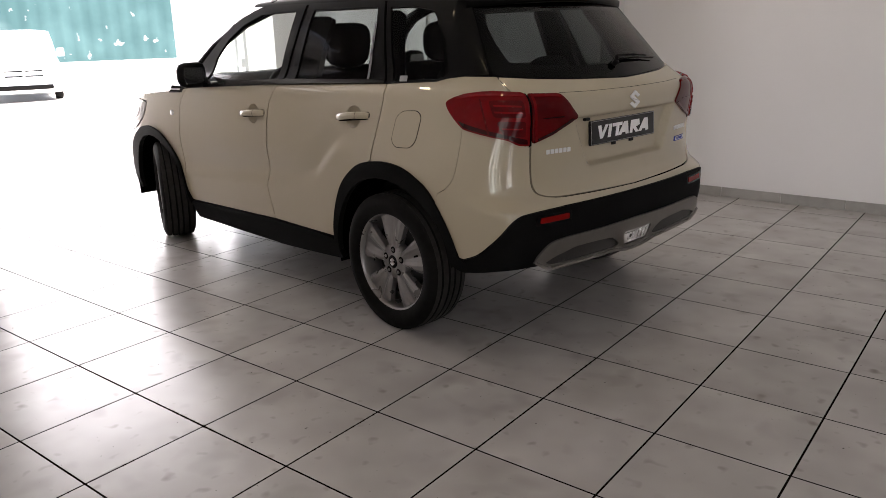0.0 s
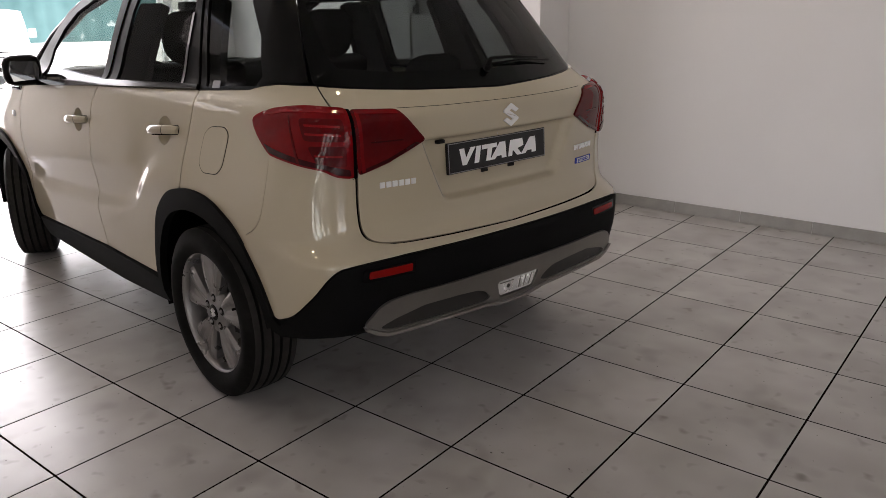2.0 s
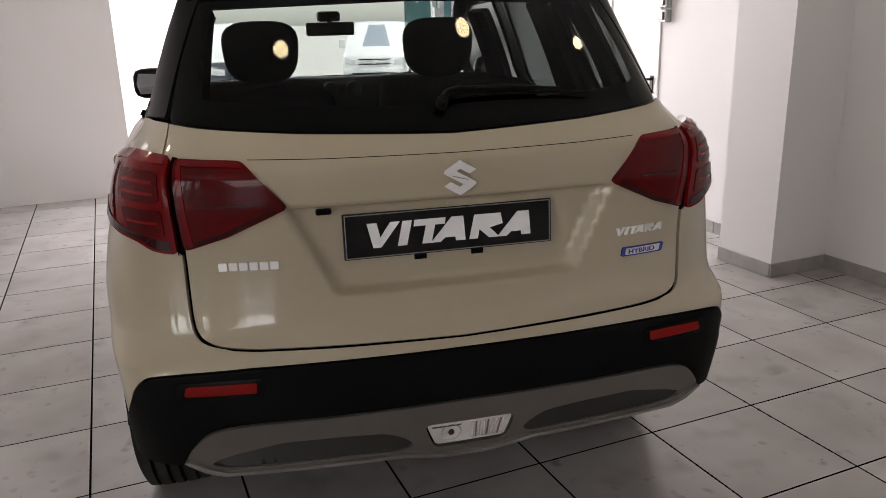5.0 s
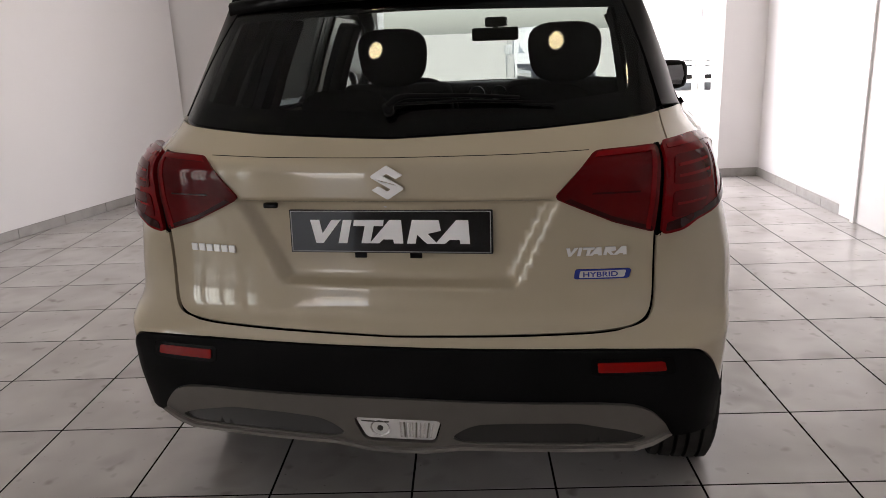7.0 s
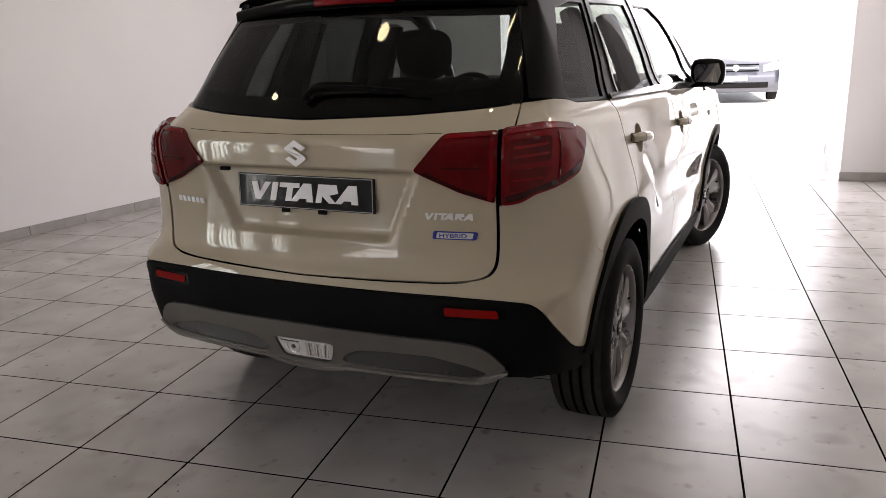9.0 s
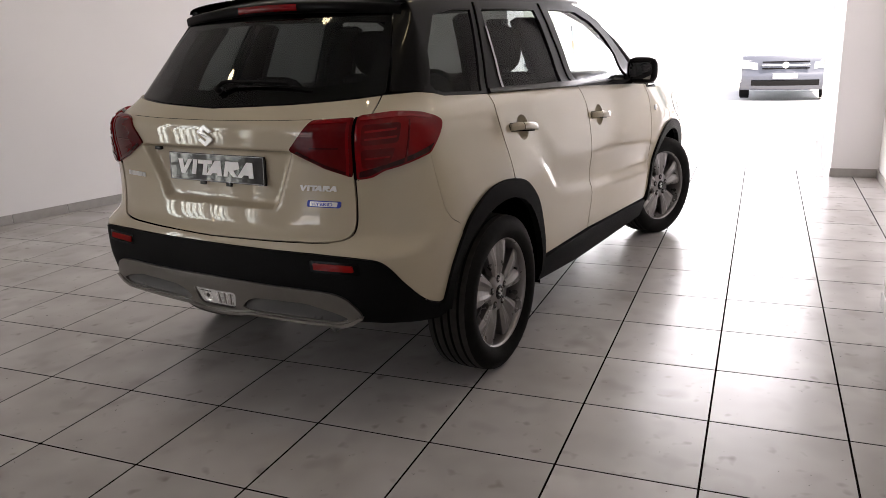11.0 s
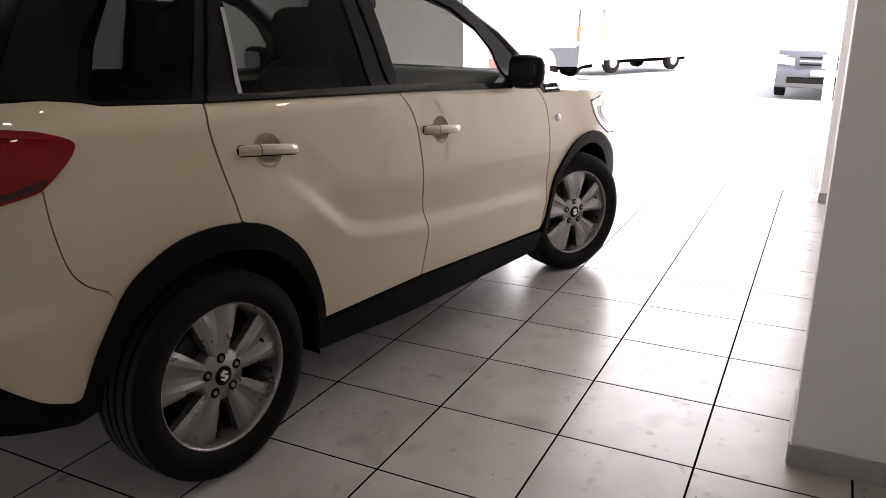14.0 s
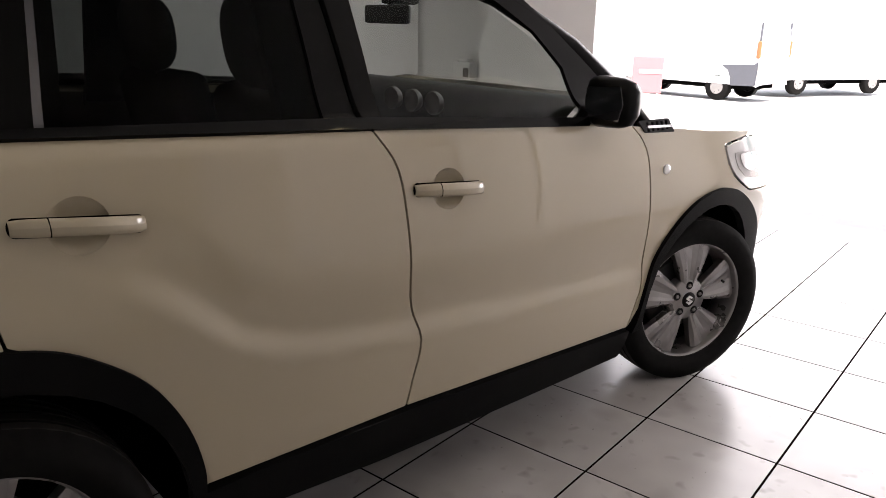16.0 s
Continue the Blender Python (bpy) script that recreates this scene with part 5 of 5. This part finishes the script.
# ---- vehicles and fence in the yard ----
def van(at, turn, mat, length, width, height, grille):
    """A panel van that faces its own -y, built from a lofted body."""
    g = tagged(new("van"), "", "van")
    g.matrix_world = pose(*at, 0, 0, turn)
    hw = width / 2
    prof = [(0, .55), (.02, .80), (.10, 1.02), (.35, 1.14), (.85, 1.22), (1.55, height - .10), (1.9, height), (length - .3, height), (length - .04, height - .15), (length, 1.0), (length, .45)]
    rows = []
    for y, z in prof:
        row = []
        for k in range(13):
            u = -1 + k / 6
            fall = .06 * abs(u) ** 4
            wz = hw * (1 - .10 * max(z - 1.0, 0))
            row.append((wz * u, y + .16 * u * u * (1 if y < .6 else 0), z - fall))
        rows.append(row)
    body = loft("body", [r[::-1] for r in rows], mat, g)
    for sd in (1, -1):
        sidep = [(y, z - .06) for y, z in prof] + [(length, .42), (0.1, .42)]
        bm = prism_bm(sidep, .05, "x", .01)
        for v in bm.verts:
            v.co.x = sd * (hw * (1 - .10 * max(v.co.z - 1.0, 0)) - .03) + v.co.x
        part("side_panel", bm, mat, g)
        win = prism_bm([(1.12, 1.22), (1.95, 1.22), (1.95, height - .28), (1.55, height - .28)], .02, "x")
        for v in win.verts:
            v.co.x = sd * (hw * (1 - .10 * max(v.co.z - 1.0, 0)) + .005) + v.co.x
        part("side_window", win, "van_screen", g)
        for y in (.92, length - 1.05):
            v, f = lathe([(.11, .0), (.11, .19), (.10, .21), (.115, .30), (.09, .33), (-.09, .33)], 28)
            t = link("wheel", [(sd * (hw - .12 + x), y + yy, .33 + zz) for x, yy, zz in v], f if sd > 0 else [q[::-1] for q in f], "rubber", g, "", True)
            v, f = lathe([(.114, .0), (.114, .17), (.10, .19)], 24)
            link("hub_cover", [(sd * (hw - .12 + x), y + yy, .33 + zz) for x, yy, zz in v], f if sd > 0 else [q[::-1] for q in f], "alloy", t)
        part("mirror", box_bm((.20, .10, .24), (sd * (hw + .10), 1.02, 1.32), .03), "plastic" if mat != "van_white" else mat, g)
        rows = [[(sd * hw * u, .0 - .012 + .16 * u * u + .03 * (z > .8), z + .10 * (u - .62)) for u in (.60 + j * .38 / 6 for j in range(7))] for z in (.70, .74, .80, .86, .88)]
        loft("headlamp", rows if sd > 0 else [r[::-1] for r in rows], "clear_lamp", g)
        fog = bmesh.new()
        bmesh.ops.create_cone(fog, cap_ends=True, segments=16, radius1=.06, radius2=.055, depth=.03, matrix=pose(sd * hw * .80, .13, .44, 90))
        part("fog_lamp", fog, "clear_lamp", g)
    scr = [[((hw - .14 - .10 * t) * u, .84 + .70 * t + .05 * u * u, 1.215 + (height - .12 - 1.205) * t + .006) for u in (j / 5 - 1 for j in range(11))] for t in (i / 5 for i in range(6))]
    loft("windscreen", [r[::-1] for r in scr], "van_screen", g)
    rows = [[(hw * u * (1 - .04 * (z < .45)), y0 + .16 * u * u, z) for u in (j / 10 - 1 for j in range(21))] for z, y0 in ((.24, .06), (.30, -.02), (.40, -.045), (.54, -.05), (.60, -.03), (.64, -.005), (.80, .0), (.95, .03), (1.0, .08))]
    loft("bumper", rows, grille, g)
    rows = [[(.72 * hw * u, y0 - .012 + .16 * (.72 * u) ** 2, z) for u in (j / 6 - 1 for j in range(13))] for z, y0 in ((.345, -.035), (.36, -.042), (.45, -.048), (.47, -.045))]
    loft("air_intake", rows, "gloss_black", g)
    for i in range(3):
        part("grille_bar", box_bm((width * .50, .03, .030), (0, .0, .72 + i * .07), .008), "gloss_black" if i % 2 == 0 else "chrome", g)
    bm = bmesh.new()
    bmesh.ops.create_cone(bm, cap_ends=True, segments=20, radius1=.075, radius2=.07, depth=.02, matrix=pose(0, -.02, .79, 90))
    part("emblem", bm, "chrome", g, "round polished emblem")
    part("number_plate", box_bm((.50, .012, .11), (0, -.058, .56), .003), "white_letter", g, "blank white number plate")
    part("underside", box_bm((width - .3, length - .6, .2), (0, length / 2, .40)), "void", g)
    return g


def yard(u, v):
    p = room(u, v)
    return (p.x, p.y, ground_z(v) - .03)


# blue-grey van; glare on its upper body is put in as white paint
g = van(yard(2.25, 15.9), 8, "van_white", 5.1, 1.93, 1.85, "van_grey")
tagged(g, "blue-grey van parked in the sunlit yard, its body whitened for sun glare", "van")
g = van((3.55, 21.2, -.50), -14, "van_white", 5.3, 1.95, 1.97, "van_white")
tagged(g, "white van facing the showroom across the yard", "van")
g = van((-8.72, 22.16, -.50), -20.9, "van_white", 4.9, 1.80, 1.95, "van_white")
tagged(g, "white delivery van parked side-on in the yard", "van")
g = van((-11.47, 19.5, -.47), -90, "van_white", 4.6, 1.72, 2.0, "van_grey")
tagged(g, "white van with grey rear corners in the yard", "van")
for sd in (1, -1):
    part("side_cladding", prism_bm([(3.93, .40), (4.58, .42), (4.60, 1.02), (4.5, .94), (3.62, .90), (3.82, .78), (3.90, .60)], .03, "x", .006), "van_grey", g).location = (sd * .872, 0, 0)
    part("tail_lamp", box_bm((.08, .10, .42), (sd * .83, 4.56, 1.30), .03), "orange", g, "orange and red tail lamp")
    part("rear_corner_trim", box_bm((.06, .05, .75), (sd * .79, 4.55, 2.0 - .42), .02), "van_grey", g)
sign = tagged(new("sign_board"), "red and white sign board standing in the yard", "sign")
part("board", box_bm((.55, .06, .66), (0, 0, .73), .02), "red_sign", sign)
part("stripe", box_bm((.42, .01, .07), (.06, -.036, .79), .003), "white_letter", sign)
for dx in (-.2, .2):
    part("leg", box_bm((.03, .03, .5), (dx, 0, .25), .008), "white_letter", sign)
sign.matrix_world = pose(-5.93, 12.38, -.25, 0, 0, 28)
fence = tagged(new("fence"), "tall teal tarpaulin fence with worn white patches", "fence")
rows = []
for i in range(41):
    t = i / 40
    rows.append([(11.5 + 10.2 * t, 53.6 - 3.1 * t + .03 * math.sin(t * 70), z) for z in (-.6, .6, 1.8, 3.0, 4.2, 5.6)])
loft("tarpaulin", rows, "tarp", fence)
for i in range(8):
    t = i / 7
    part("fence_post", box_bm((.12, .12, 6.4), (11.5 + 10.2 * t, 53.9 - 3.1 * t, 2.6), .01), "frame_grey", fence)

# ---- floor tiles ----
PITCH = .456
GU, GV = GRID_U, GRID_V
bm = box_bm((PITCH - .0074, PITCH - .0074, .012), (0, 0, -.006), .0005, 1)
tile_mesh = bpy.data.meshes.new("floor_tile")
bm.to_mesh(tile_mesh)
bm.free()
tile_mesh.materials.append(M["tile"])
floor = part("floor", box_bm((12.4, 21.4, .05), (-1.6, -5.66, -.0258)), "grout", None, "pale grey square ceramic tile floor with dark joints")
floor.matrix_world = ROOM
tagged(floor, "pale grey square ceramic tile floor with dark joints", "floor", kind="structure")
cells = []
for i in range(-17, 9):
    for j in range(-36, 12):
        u, v = GU + (i + .5) * PITCH, GV + (j + .5) * PITCH
        if -7.6 < u < 3.1 and -16.0 < v < 5.2:
            cells.append((math.hypot(u - .6, v - .3), u, v))
cells.sort()
rest_v, rest_f = [], []
for k, (_, u, v) in enumerate(cells):
    if k < 300:
        t = new("floor_tile", tile_mesh)
        t.parent = floor
        t.matrix_parent_inverse = Matrix()
        t.matrix_basis = Matrix.Translation((u, v, 0)) @ Matrix.Rotation(random.randrange(4) * math.pi / 2, 4, "Z")
    else:
        h, b = (PITCH - .0074) / 2, .0005
        n = len(rest_v)
        for q, z in ((h, -.012), (h, -b), (h - b, 0)):
            rest_v += [(u - q, v - q, z), (u + q, v - q, z), (u + q, v + q, z), (u - q, v + q, z)]
        for r in (0, 4):
            rest_f += [(n + r + c, n + r + (c + 1) % 4, n + r + 4 + (c + 1) % 4, n + r + 4 + c) for c in range(4)]
        rest_f.append((n + 8, n + 9, n + 10, n + 11))
rest = link("floor_tiles_far", rest_v, rest_f, "tile", floor)
rest["kind"] = "stuff"
